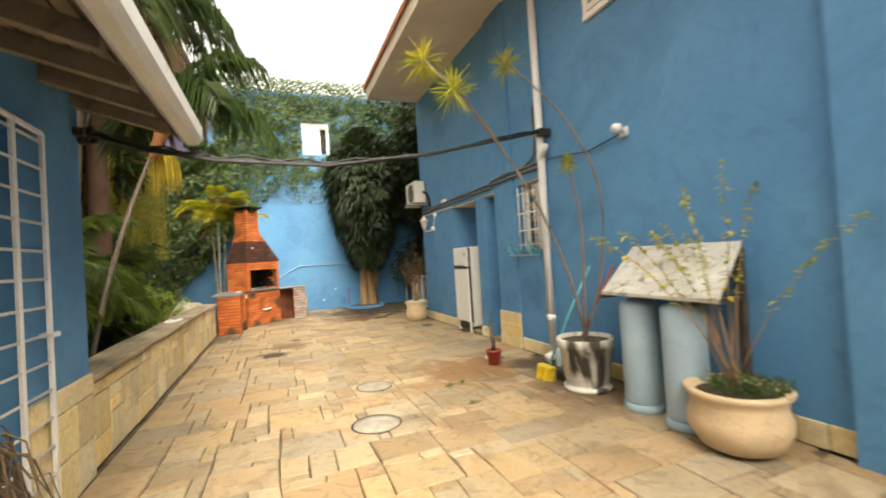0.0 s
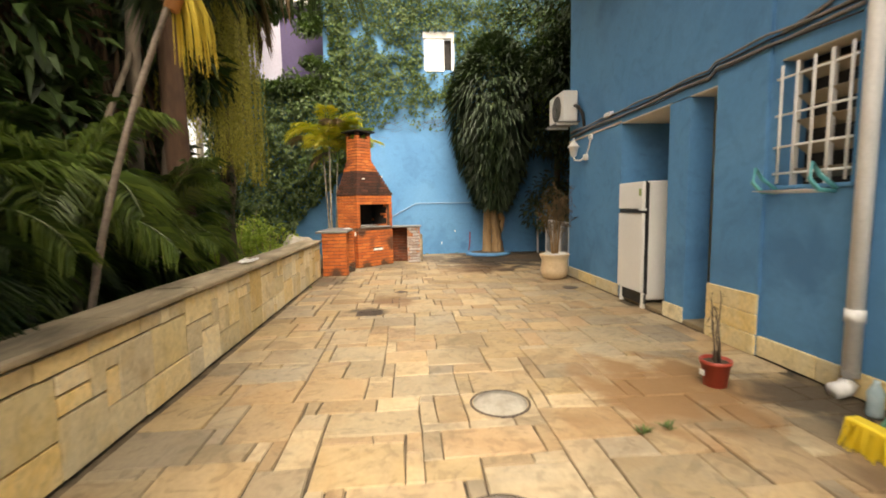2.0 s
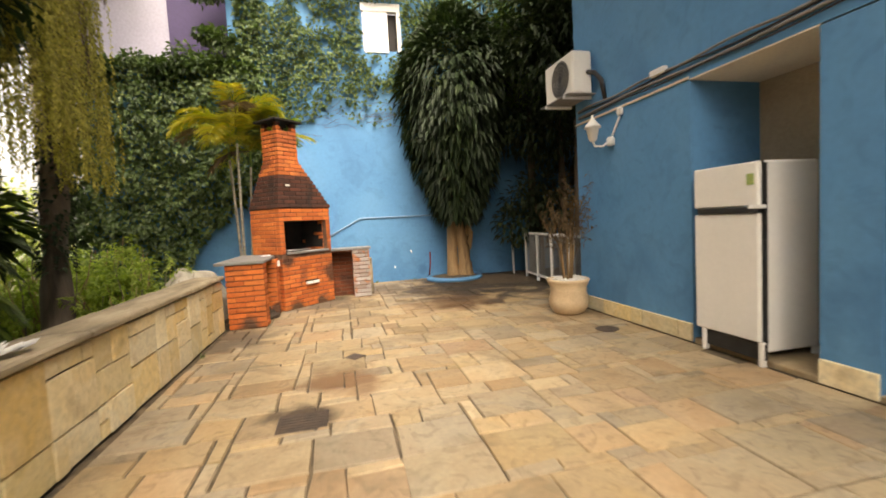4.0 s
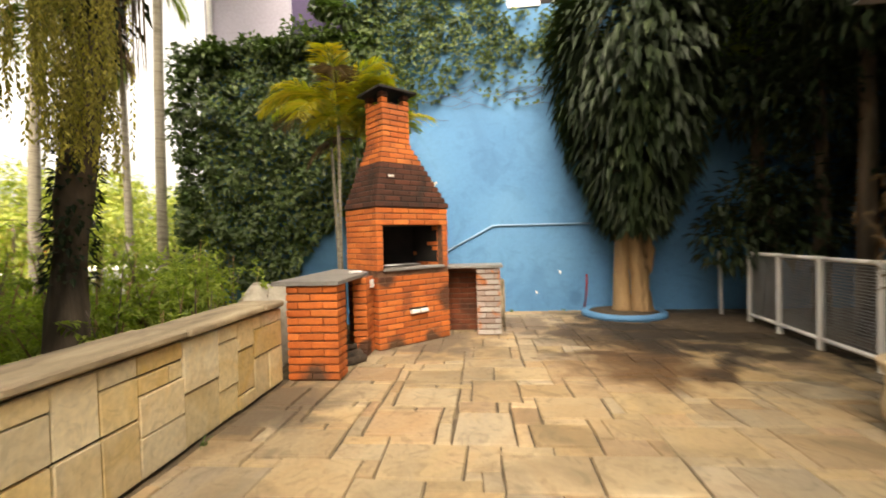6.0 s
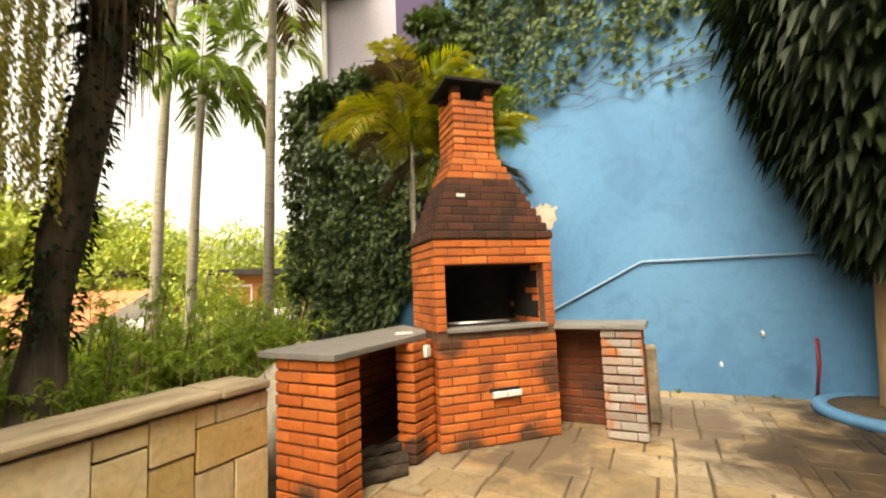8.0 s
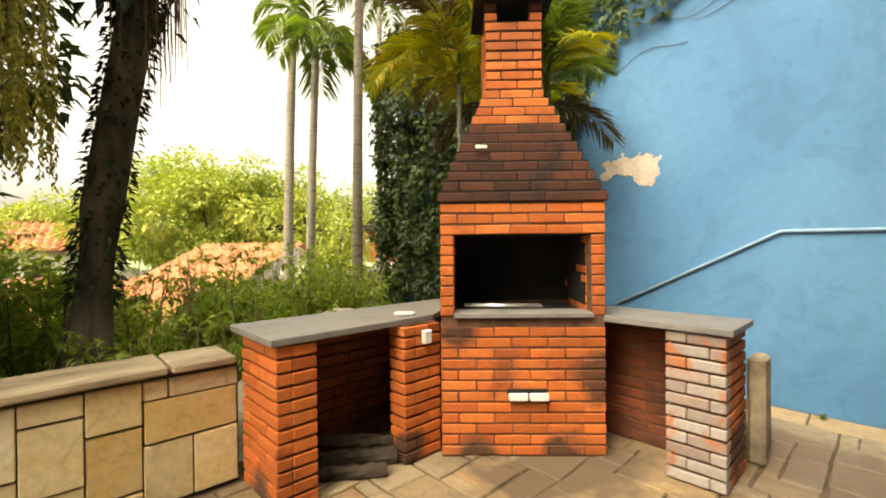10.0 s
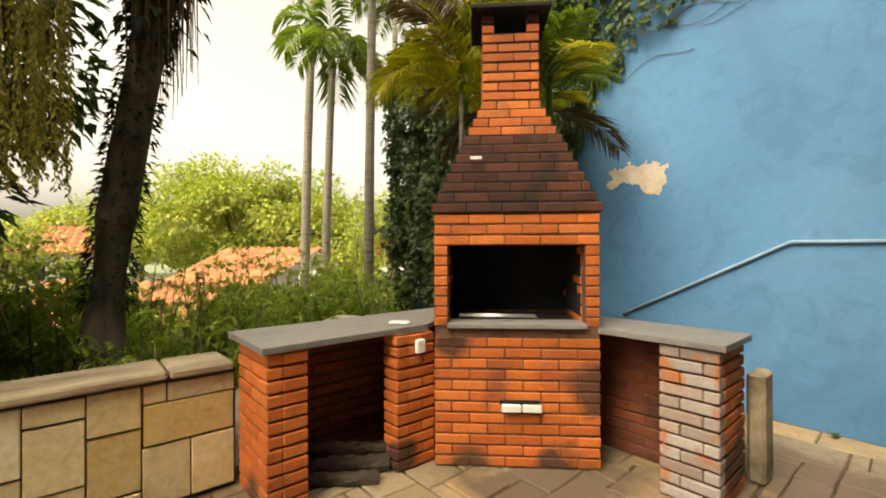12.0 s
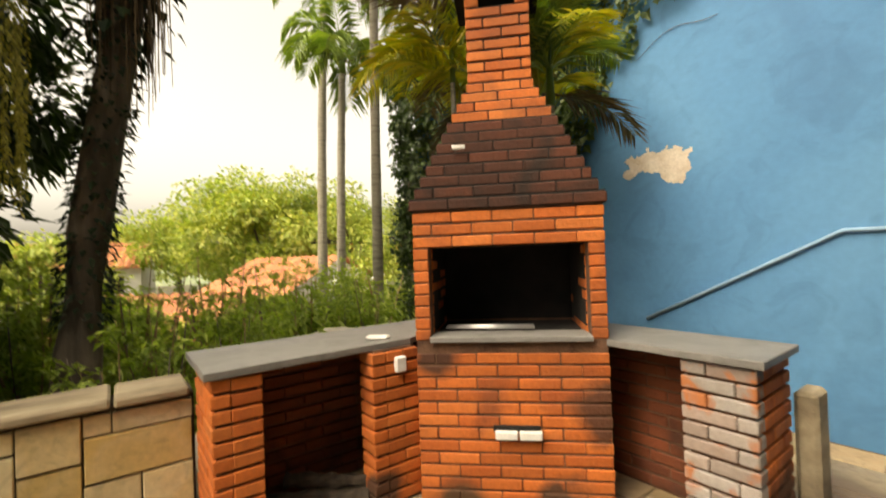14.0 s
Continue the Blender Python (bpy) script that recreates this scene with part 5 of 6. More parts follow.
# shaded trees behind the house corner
# The last two crowns are added to keep sky light off the corner.
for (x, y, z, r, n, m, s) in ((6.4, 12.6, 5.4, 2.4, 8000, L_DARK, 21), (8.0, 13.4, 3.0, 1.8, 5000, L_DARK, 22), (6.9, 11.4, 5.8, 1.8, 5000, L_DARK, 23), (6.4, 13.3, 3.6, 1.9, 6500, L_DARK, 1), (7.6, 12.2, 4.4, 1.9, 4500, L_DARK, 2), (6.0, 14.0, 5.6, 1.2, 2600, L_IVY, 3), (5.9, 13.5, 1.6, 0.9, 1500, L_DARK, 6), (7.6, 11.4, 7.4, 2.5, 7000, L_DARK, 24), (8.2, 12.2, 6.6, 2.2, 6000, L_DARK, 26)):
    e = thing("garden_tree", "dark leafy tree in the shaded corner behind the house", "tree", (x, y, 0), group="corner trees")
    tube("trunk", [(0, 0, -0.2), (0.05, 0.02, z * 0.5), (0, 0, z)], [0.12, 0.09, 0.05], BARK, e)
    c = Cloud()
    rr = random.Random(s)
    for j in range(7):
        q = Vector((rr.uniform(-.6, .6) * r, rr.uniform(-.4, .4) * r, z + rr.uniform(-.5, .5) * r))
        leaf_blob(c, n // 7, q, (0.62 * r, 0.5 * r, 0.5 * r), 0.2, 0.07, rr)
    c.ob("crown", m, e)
sh = thing("garden_shrub", "light green shrub at the house corner", "shrub", (5.7, 13.6, 4.2), group="corner trees")
c = Cloud()
leaf_blob(c, 700, (0, 0, 0), (0.5, 0.4, 0.35), 0.16, 0.05, rp_)
c.ob("crown", L_SHRUB, sh)

# ivy on the end wall
iv = thing("ivy", "creeping ivy sheet hanging over the boundary wall", "climber")
c = Cloud()
def ivy_low(x):
    w = 0.25 * noise.noise(Vector((x * 1.3, 3.1, 0.5))) + 0.12 * noise.noise(Vector((x * 5, 1.1, 0.5)))
    if x < -1.7:
        return 0.45 + w
    if x < 0.9:
        return 0.45 + (x + 1.7) / 2.6 * 3.1 + w
    return 3.55 + w
n = 0
while n < 36000:
    x, z = rp_.uniform(-3.65, 8.8), rp_.uniform(0.2, 7.75)
    if x < -0.45 and z > 4.95 or (x < -0.3 and z > 5.4) or z < ivy_low(x) or (2.3 < x < 3.25 and 5.2 < z < 6.32):
        n += 0.15
        continue
    if x > 0.3 and rp_.random() > min(1.0, 0.3 + 0.55 * (z - ivy_low(x))):
        n += 0.15
        continue
    thick = 0.30 if x < 0.2 and z < 4.9 else 0.16
    gap = noise.noise(Vector((x * 0.9, z * 0.9, 4.0))) + 0.5 * noise.noise(Vector((x * 3, z * 3, 9.0)))
    if x > 0.3 and z < 6.6 and gap < 0.02 - 0.22 * min(1, (z - ivy_low(x))) and rp_.random() < 0.85:
        n += 0.15
        continue
    out = thick * rp_.random() * (0.4 + 0.8 * abs(noise.noise(Vector((x * 1.5, z * 1.5, 2.0)))) * 2)
    p = (x, BY - 0.015 - out, z) if z < 7.2 else (x, BY + rp_.uniform(-0.2, 0.25), z)
    big = 1.25 if x < 0.2 else 1.0
    c.leaf(p, (rp_.uniform(-.8, .8), rp_.uniform(-.7, .1), rp_.uniform(-1, .25)), (rp_.uniform(-.5, .5), -1, rp_.uniform(-.2, .7)), rp_.uniform(0.06, 0.12) * big, rp_.uniform(0.045, 0.08) * big, 0.2, 0.1)
    n += 1
for k in range(34):
    q = (rp_.uniform(-3.5, -0.3), BY - rp_.uniform(0, 0.3), 4.85 + rp_.uniform(-.25, .12)) if k < 14 else ((-3.45 + rp_.uniform(-.25, .1), BY - 0.1, rp_.uniform(0.6, 4.8)) if k < 24 else (-0.5 + rp_.uniform(-.35, .1), BY - rp_.uniform(0, 0.25), rp_.uniform(4.9, 7.3)))
    leaf_blob(c, 210, q, (rp_.uniform(.15, .4), rp_.uniform(.1, .25), rp_.uniform(.12, .35)), 0.11, 0.07, rp_, hollow=0.1)
c.ob("leaves", L_IVY, iv, kind="stuff")
v_ = Cloud()
for k in range(90):
    x = rp_.uniform(0.4, 8.0)
    z = ivy_low(x) - 0.03 + rp_.uniform(0, 0.4)
    ph, sl = rp_.uniform(0, 6.28), rp_.uniform(-0.02, 0.05)
    pts = [(x + 0.09 * j, BY - 0.012, z + sl * j + 0.06 * math.sin(j * 0.7 + ph)) for j in range(9)]
    v_.add(*tube_data(pts, 0.0035, 4))
v_.ob("vines", BARK, iv, kind="stuff")

# feather palms
def palm(name, label, at, stems_, mat, frn, fl, seed, droop=1.0, ll=0.45, lw=0.035, el=(0.2, 1.2), dry=0, group="", bark=PALMBARK, leaflets=30, hang=0.5, stemr=0.04):
    """Palm clump: stems as (dx, dy, top z, lean x, lean y) from the base."""
    r = random.Random(seed)
    e = thing(name, label, "palm", at, group=group)
    g, d = Cloud(), Cloud()
    for (dx, dy, h, lx, ly) in stems_:
        pts = [(dx + lx * t * t, dy + ly * t * t, h * t) for t in [i / 14 for i in range(15)]]
        rad = [stemr * (1.15 - 0.4 * i / 14) * (1.06 if i % 2 else 1.0) for i in range(15)]
        tube("trunk", pts, rad, bark, e, seg=10)
        top = Vector(pts[-1])
        tube("crownshaft", [top - Vector((0, 0, 0.05)), top + Vector((0, 0, 0.35))], [stemr * 0.95, stemr * 0.5], L_PALMG, e, seg=8)
        a0 = r.uniform(0, 6.28)
        for k in range(frn):
            cl = d if k < dry else g
            cl.frond(top + Vector((0, 0, 0.25)), a0 + k * 2.4 + r.uniform(-.3, .3), r.uniform(*el) - (0.7 if k < dry else 0), fl * r.uniform(0.75, 1.1), droop * r.uniform(0.7, 1.3), r, leaflets, ll, lw, hang)
    g.ob("fronds", mat, e)
    if dry:
        d.ob("dry_fronds", L_DRY, e, "withered brown fronds")
    return e


palm("areca_palm", "yellow-green areca palm clump behind the barbecue", (-0.15, 12.95, -1.1), [(-0.05, 0.1, 3.8, -0.1, 0.05), (0.0, -0.05, 4.05, 0.05, -0.05), (0.05, 0.25, 3.7, 0.1, 0.2), (0.12, 0.45, 3.7, 0.25, 0.2)], L_PALM, 8, 1.08, 11, 1.0, 0.34, 0.020, (0.3, 1.4), dry=1, leaflets=42, hang=0.3, stemr=0.026)
palm("areca_palm", "low green palm fronds arching beside the chimney", (0.48, 13.35, -1.1), [(0, 0, 3.75, 0.05, 0.0)], L_PALMG, 7, 0.72, 12, 0.9, 0.28, 0.024, (0.4, 1.2), leaflets=36, hang=0.3)
palm("royal_palm", "tall slim palm with ringed grey trunk beside the garden", (-8.9, 15.05, -3.0), [(0, 0, 12.8, 0.2, 0.3)], L_PALMG, 12, 2.0, 13, 1.6, 0.62, 0.075, (0.0, 1.2), dry=1, group="tall palms", stemr=0.13)
palm("royal_palm", "tall slim palm with ringed grey trunk beside the garden", (-7.1, 14.80, -3.0), [(0, 0, 9.0, 0.1, 0.2)], L_PALMG, 13, 1.9, 14, 1.7, 0.62, 0.075, (0.0, 1.2), dry=1, group="tall palms", stemr=0.11)
palm("royal_palm", "tall slim palm with ringed grey trunk by the wall end", (-3.7, 14.0, -2.0), [(0, 0, 9.4, 0.1, 0.1)], L_PALMG, 12, 1.9, 15, 1.6, 0.6, 0.07, (0.0, 1.2), dry=2, group="tall palms", stemr=0.085)
palm("royal_palm", "tall slim palm behind the others", (-6.4, 16.4, -2.5), [(0, 0, 10.2, -0.2, 0.2)], L_PALMG, 9, 2.0, 16, 1.2, 0.5, 0.05, (0.0, 1.2), group="tall palms", stemr=0.085)
# shaded palms along the low wall
for k, (x, y, n_) in enumerate(((-1.75, 4.9, 5), (-1.9, 5.9, 5), (-1.7, 6.9, 5), (-2.2, 8.0, 4), (-2.6, 5.4, 5))):
    rr = random.Random(40 + k)
    palm("areca_palm", "deep green palm clump in the shade behind the low wall", (x, y, -1.1), [(rr.uniform(-.3, .2), rr.uniform(-.4, .4), rr.uniform(1.2, 2.5), rr.uniform(-.2, .2), rr.uniform(-.2, .2)) for _ in range(n_)], L_PALMSHADE, 11, 1.35, 50 + k, 1.2, 0.40, 0.024, (0.3, 1.3), group="shade palms", leaflets=46)
palm("shade_palm", "old palm with arching fronds over the garden", (-1.5, 7.4, -1.1), [(0, 0, 6.6, 0.5, -0.3)], L_PALMSHADE, 15, 2.6, 61, 1.5, 0.6, 0.045, (-0.1, 1.1), dry=5, stemr=0.08, bark=BARK, leaflets=36, hang=0.9)
palm("shade_palm", "tall palm with arching fronds over the garden", (-1.9, 9.0, -1.1), [(0, 0, 7.4, 0.3, 0.3)], L_PALMSHADE, 14, 2.6, 62, 1.5, 0.6, 0.045, (-0.2, 1.1), dry=4, stemr=0.12, bark=BARK, leaflets=36, hang=0.9)
tagged(tube("bare_trunk", [(-1.45, 5.9, -1.1), (-1.35, 6.35, 1.6), (-1.3, 6.9, 2.6), (-1.25, 7.8, 4.2)], [0.04, 0.035, 0.03, 0.026], BARK), "slim grey leaning palm stem", "palm stem")
tagged(tube("bare_trunk", [(-1.5, 7.6, -1.1), (-1.4, 8.0, 2.2), (-1.25, 8.7, 3.6), (-1.15, 9.2, 4.4)], [0.05, 0.045, 0.04, 0.04], BARK), "slim mottled leaning palm stem", "palm stem")
cs = palm("flowering_palm", "slender leaning palm with an orange sheath and yellow flower strings", (-0.6, 5.0, -1.1), [(0, 0, 4.3, 0.80, 0.40)], L_PALMSHADE, 10, 1.5, 64, 1.5, 0.42, 0.03, (0.0, 1.2), dry=0, stemr=0.026, bark=GREYSTEM, leaflets=40, hang=0.9)
tube("sheath", [(0.70, 0.35, 3.95), (0.80, 0.40, 4.3), (0.85, 0.43, 4.75)], [0.05, 0.075, 0.045], surf("orange_palm_sheath", [(0.42, 0.17, 0.06), (0.52, 0.26, 0.10)], 5, 30, 0.6, 0.2), cs, "orange leaf sheath")
c = Cloud()
for k in range(70):
    a = rp_.uniform(-0.6, 2.2)
    q = Vector((math.cos(a), math.sin(a), 0)) * rp_.uniform(0.08, 0.24)
    o = Vector((0.73, 0.37, 4.02))
    c.add(*tube_data([o, o + q * 0.7 + Vector((0, 0, 0.05)), o + q + Vector((0, 0, -0.12)), o + q * 1.1 + Vector((0, 0, -rp_.uniform(0.25, 0.5)))], [0.006, 0.006, 0.006, 0.003], 3))
c.ob("flower_spray", surf("yellow_flower_string", [(0.55, 0.40, 0.04), (0.70, 0.52, 0.07)], 5, 30, 0.6, 0), cs, "hanging yellow flower strings")
tagged(tube("palm_trunk", [(-1.25, 8.0, -1.15), (-1.22, 8.02, 0.6), (-1.28, 8.05, 2.4), (-1.3, 8.1, 5.2)], [0.17, 0.14, 0.15, 0.13], surf("fibrous_brown_trunk", [(0.05, 0.026, 0.015), (0.11, 0.06, 0.035), (0.07, 0.04, 0.025)], 6, 30, 0.95, 0.9, squash=(1, 1, 0.25)), seg=14), "thick fibrous brown palm trunk behind the low wall", "palm trunk")
palm("areca_palm", "green palm clump arching over the low wall", (-1.35, 6.7, -1.1), [(0, 0, 1.6, 0.1, 0.1), (0.12, 0.3, 2.1, 0.1, 0.2), (-0.15, -0.3, 2.2, 0, -0.1), (0.05, 0.55, 1.7, 0.05, 0.25)], L_PALMM, 9, 1.15, 71, 1.2, 0.36, 0.024, (0.3, 1.3), group="shade palms", leaflets=46)
palm("areca_palm", "green palm clump arching over the low wall", (-1.2, 5.4, -1.1), [(0, 0, 1.9, 0.0, 0.1), (0.1, 0.35, 2.4, 0.05, 0.1), (-0.2, -0.35, 2.2, 0, -0.1)], L_PALMM, 9, 1.3, 72, 1.2, 0.38, 0.024, (0.3, 1.3), group="shade palms", leaflets=46)

# overgrown leaning tree with hanging strands
tA = thing("strand_tree", "leaning tree wrapped in epiphytes with curtains of hanging strands", "tree", (-1.6, 10.22, -1.2))
pts = [(0, -0.12, 0), (0, 0.0, 1.2), (0.0, 0.06, 2.0), (0.02, 0.14, 2.9), (0.05, 0.27, 3.8), (0.1, 0.42, 4.8), (0.0, 0.6, 6.5), (-0.2, 0.7, 8.2)]
tube("trunk", pts, [0.21, 0.165, 0.15, 0.14, 0.13, 0.125, 0.10, 0.06], BARK, tA, seg=14)
tube("limb", [(0.08, 0.36, 4.6), (0.4, 0.0, 5.5), (0.65, -0.5, 5.95), (0.5, -1.1, 6.0)], [0.09, 0.075, 0.06, 0.04], BARK, tA)
tube("limb", [(0.05, 0.5, 5.6), (0.5, 0.6, 6.4), (1.0, 1.0, 6.9)], [0.08, 0.06, 0.035], BARK, tA)
c = Cloud()
for k in range(1500):
    t = 2.2 + 4.6 * rp_.random()
    i = max(j for j in range(len(pts)) if pts[j][2] <= t)
    i = min(i, len(pts) - 2)
    f = (t - pts[i][2]) / (pts[i + 1][2] - pts[i][2])
    q = Vector(pts[i]).lerp(Vector(pts[i + 1]), f)
    a = rp_.uniform(0, 6.28)
    c.leaf(q + Vector((math.cos(a), math.sin(a), 0)) * 0.14, (math.cos(a), math.sin(a), rp_.uniform(-1.2, .4)), (0, 0, 1), rp_.uniform(0.05, 0.11), 0.045, 0.2, 0.2)
for k in range(240):
    z = rp_.uniform(4.3, 6.6)
    a = rp_.uniform(0, 6.28)
    r = 0.15 + 0.22 * rp_.random() ** 2
    c.leaf((0.06 + r * math.cos(a), 0.35 + 0.08 * (z - 4) + r * math.sin(a), z), (math.cos(a), math.sin(a), rp_.uniform(-1.6, -.2)), (math.cos(a), math.sin(a), 1), rp_.uniform(0.10, 0.17), rp_.uniform(0.07, 0.11), 0.15, 0.2)
c.ob("epiphyte_cover", L_DARK, tA, "small dark epiphyte leaves on the trunk")
c = Cloud()
for k in range(150):
    x, y = rp_.uniform(0.3, 0.9), rp_.uniform(-1.2, -0.12)
    top = 5.95 - 0.2 * rp_.random()
    bot = 3.15 + 0.35 * noise.noise(Vector((x * 2, y * 2, 0.3))) + abs(rp_.gauss(0, 0.28)) + 0.25 * max(0, y)
    if x + y * 0.2 < 0.3 and rp_.random() < 0.3:
        continue
    z = top
    ph = rp_.uniform(0, 6)
    while z > bot:
        q = (x + 0.015 * math.sin(z * 5 + ph), y + 0.015 * math.cos(z * 4 + ph), z)
        a = rp_.uniform(0, 6.28)
        c.leaf(q, (math.cos(a) * 0.5, math.sin(a) * 0.5, -0.8), (math.cos(a + 1.5), math.sin(a + 1.5), 0.2), 0.042, 0.018, 0.25)
        z -= 0.02
for k in range(70):
    x, y = rp_.uniform(-0.3, 0.5), rp_.uniform(-2.1, -1.0)
    z, bot, ph = 6.2 - 0.4 * rp_.random(), 3.5 + abs(rp_.gauss(0, 0.5)), rp_.uniform(0, 6)
    while z > bot:
        a = rp_.uniform(0, 6.28)
        c.leaf((x + 0.015 * math.sin(z * 5 + ph), y + 0.015 * math.cos(z * 4 + ph), z), (math.cos(a) * 0.5, math.sin(a) * 0.5, -0.8), (math.cos(a + 1.5), math.sin(a + 1.5), 0.2), 0.06, 0.022, 0.25)
        z -= 0.035
c.ob("strand_curtain", L_STRAND, tA, "olive curtains of hanging strands")
c = Cloud()
for k in range(260):
    a = rp_.uniform(0, 6.28)
    r = rp_.uniform(0.1, 0.30)
    z = rp_.uniform(4.6, 6.4)
    q = Vector((0.12 + r * math.cos(a), 0.42 + r * math.sin(a), z))
    c.add(*tube_data([q, q + Vector((rp_.uniform(-.03, .03), rp_.uniform(-.03, .03), -rp_.uniform(0.4, 1.0)))], [0.008, 0.003], 3))
c.ob("dry_fibre_tuft", L_DRY, tA, "grey-brown dry hanging fibres")
c = Cloud()
for q in ((0.05, 0.6, 6.4), (0.5, 0.3, 6.6), (-0.2, 0.3, 6.9), (0.6, -0.6, 6.4), (0.9, 0.9, 6.9), (0.3, -0.1, 6.2)):
    leaf_blob(c, 430, q, (0.6, 0.6, 0.5), 0.16, 0.10, rp_)
c.ob("crown", L_PALMSHADE, tA)
# dry leafy mass in early shade
ds_ = thing("dry_palm_skirt", "curtain of dead brown palm leaves hanging in the shade", "palm", (-1.9, 8.4, 0))
c = Cloud()
for k in range(700):
    x, y, z = rp_.uniform(-0.9, 0.2), rp_.uniform(-2.0, 0.9), rp_.uniform(2.6, 5.2)
    c.leaf((x, y, z), (rp_.uniform(-.25, .25), rp_.uniform(-.25, .25), -1), (rp_.uniform(-1, 1), rp_.uniform(-1, 1), 0.1), rp_.uniform(0.5, 1.1), 0.022, 0.2)
for k in range(1900):
    x, y, z = rp_.uniform(-1.2, 0.15), rp_.uniform(-3.2, 0.7), rp_.uniform(2.0, 5.8)
    c.leaf((x, y, z), (rp_.uniform(-.35, .35), rp_.uniform(-.35, .35), -1), (rp_.uniform(-1, 1), rp_.uniform(-1, 1), 0.1), rp_.uniform(0.5, 1.2), 0.05, 0.2)
c.ob("dead_leaves", L_DEAD, ds_)
tube("trunk", [(-0.2, -0.4, -1.2), (-0.2, -0.4, 5.3)], [0.16, 0.12], BARK, ds_)

# deep shade trees behind the palms
# Crowns above z 7 lie mostly out of view, added to shade the garden.
for k, (x, y, z, r) in enumerate(((-4.2, 4.6, 1.6, 1.7), (-4.4, 6.4, 2.4, 1.9), (-4.4, 8.2, 2.0, 1.6), (-4.0, 5.6, 4.4, 1.7), (-4.4, 7.6, 4.6, 1.6), (-2.9, 4.6, 3.4, 1.1), (-3.2, 6.8, 0.6, 1.3), (-5.2, 5.0, 6.4, 2.0), (-5.2, 7.4, 6.6, 2.0), (-5.6, 8.8, 4.2, 1.6), (-3.6, 4.4, 5.6, 1.5), (-5.0, 3.9, 3.5, 1.6), (-2.4, 5.4, 5.6, 1.4), (-2.6, 7.4, 6.2, 1.4), (-2.2, 4.9, 7.3, 1.8), (-2.3, 7.0, 7.6, 1.9), (-3.8, 6.0, 7.8, 1.9), (-2.9, 8.3, 3.0, 1.2), (-3.4, 8.0, 5.2, 1.5), (-2.7, 8.5, 4.8, 1.0), (-2.6, 6.4, 2.8, 1.2), (-3.0, 7.4, 1.6, 1.2), (-2.4, 8.3, 1.2, 0.9), (-2.7, 5.2, 1.8, 1.0), (-2.3, 8.7, 7.9, 1.8), (-2.0, 6.2, 8.2, 1.8), (-1.75, 8.7, 1.9, 0.75), (-1.8, 8.65, 3.5, 0.8), (-2.0, 8.5, 4.9, 0.8))):
    e = thing("garden_tree", "dark leafy tree shading the garden behind the low wall", "tree", (x, y, -1.15), group="shade trees")
    tube("trunk", [(0, 0, 0), (0.05, 0.02, (z + 1.15) * 0.5), (0, 0, z + 1.15)], [0.10, 0.08, 0.04], BARK, e)
    c = Cloud()
    rr = random.Random(300 + k)
    for j in range(6):
        q = Vector((rr.uniform(-.5, .5) * r, rr.uniform(-.6, .6) * r, z + 1.15 + rr.uniform(-.5, .5) * r))
        leaf_blob(c, 560, q, (0.6 * r, 0.6 * r, 0.55 * r), 0.30, 0.14, rr, hollow=0.2)
    c.ob("crown", L_PALMSHADE, e)
# garden shrubs between the wall and the houses
rg = random.Random(77)
for k in range(30):
    x, y = rg.uniform(-8.5, -2.6), rg.uniform(8.8, 14.0)
    if k < 8:
        x, y = rg.uniform(-3.2, -2.2), 9.4 + 0.55 * k
    zt = rg.uniform(0.25, 1.25) - 0.05 * abs(x + 2.5)
    e = thing("garden_shrub", "loose green garden shrub below the terrace", "shrub", (x, y, -1.15), group="garden shrubs")
    c = Cloud()
    for j in range(6):
        s_ = rg.uniform(0.25, 0.5)
        leaf_blob(c, int(560 * s_), (rg.uniform(-.6, .6), rg.uniform(-.6, .6), 1.15 + rg.uniform(-0.7, zt)), (s_, s_, s_ * 0.8), 0.13, 0.062, rg, hollow=0.1)
    for j in range(5):
        c2 = [(rg.uniform(-.1, .1), rg.uniform(-.1, .1), 0), (rg.uniform(-.3, .3), rg.uniform(-.3, .3), 0.8), (rg.uniform(-.6, .6), rg.uniform(-.6, .6), 1.2 + zt)]
        tube("stem", c2, [0.022, 0.016, 0.007], TANBARK, e, seg=5)
    c.ob("foliage", L_SHRUB, e)
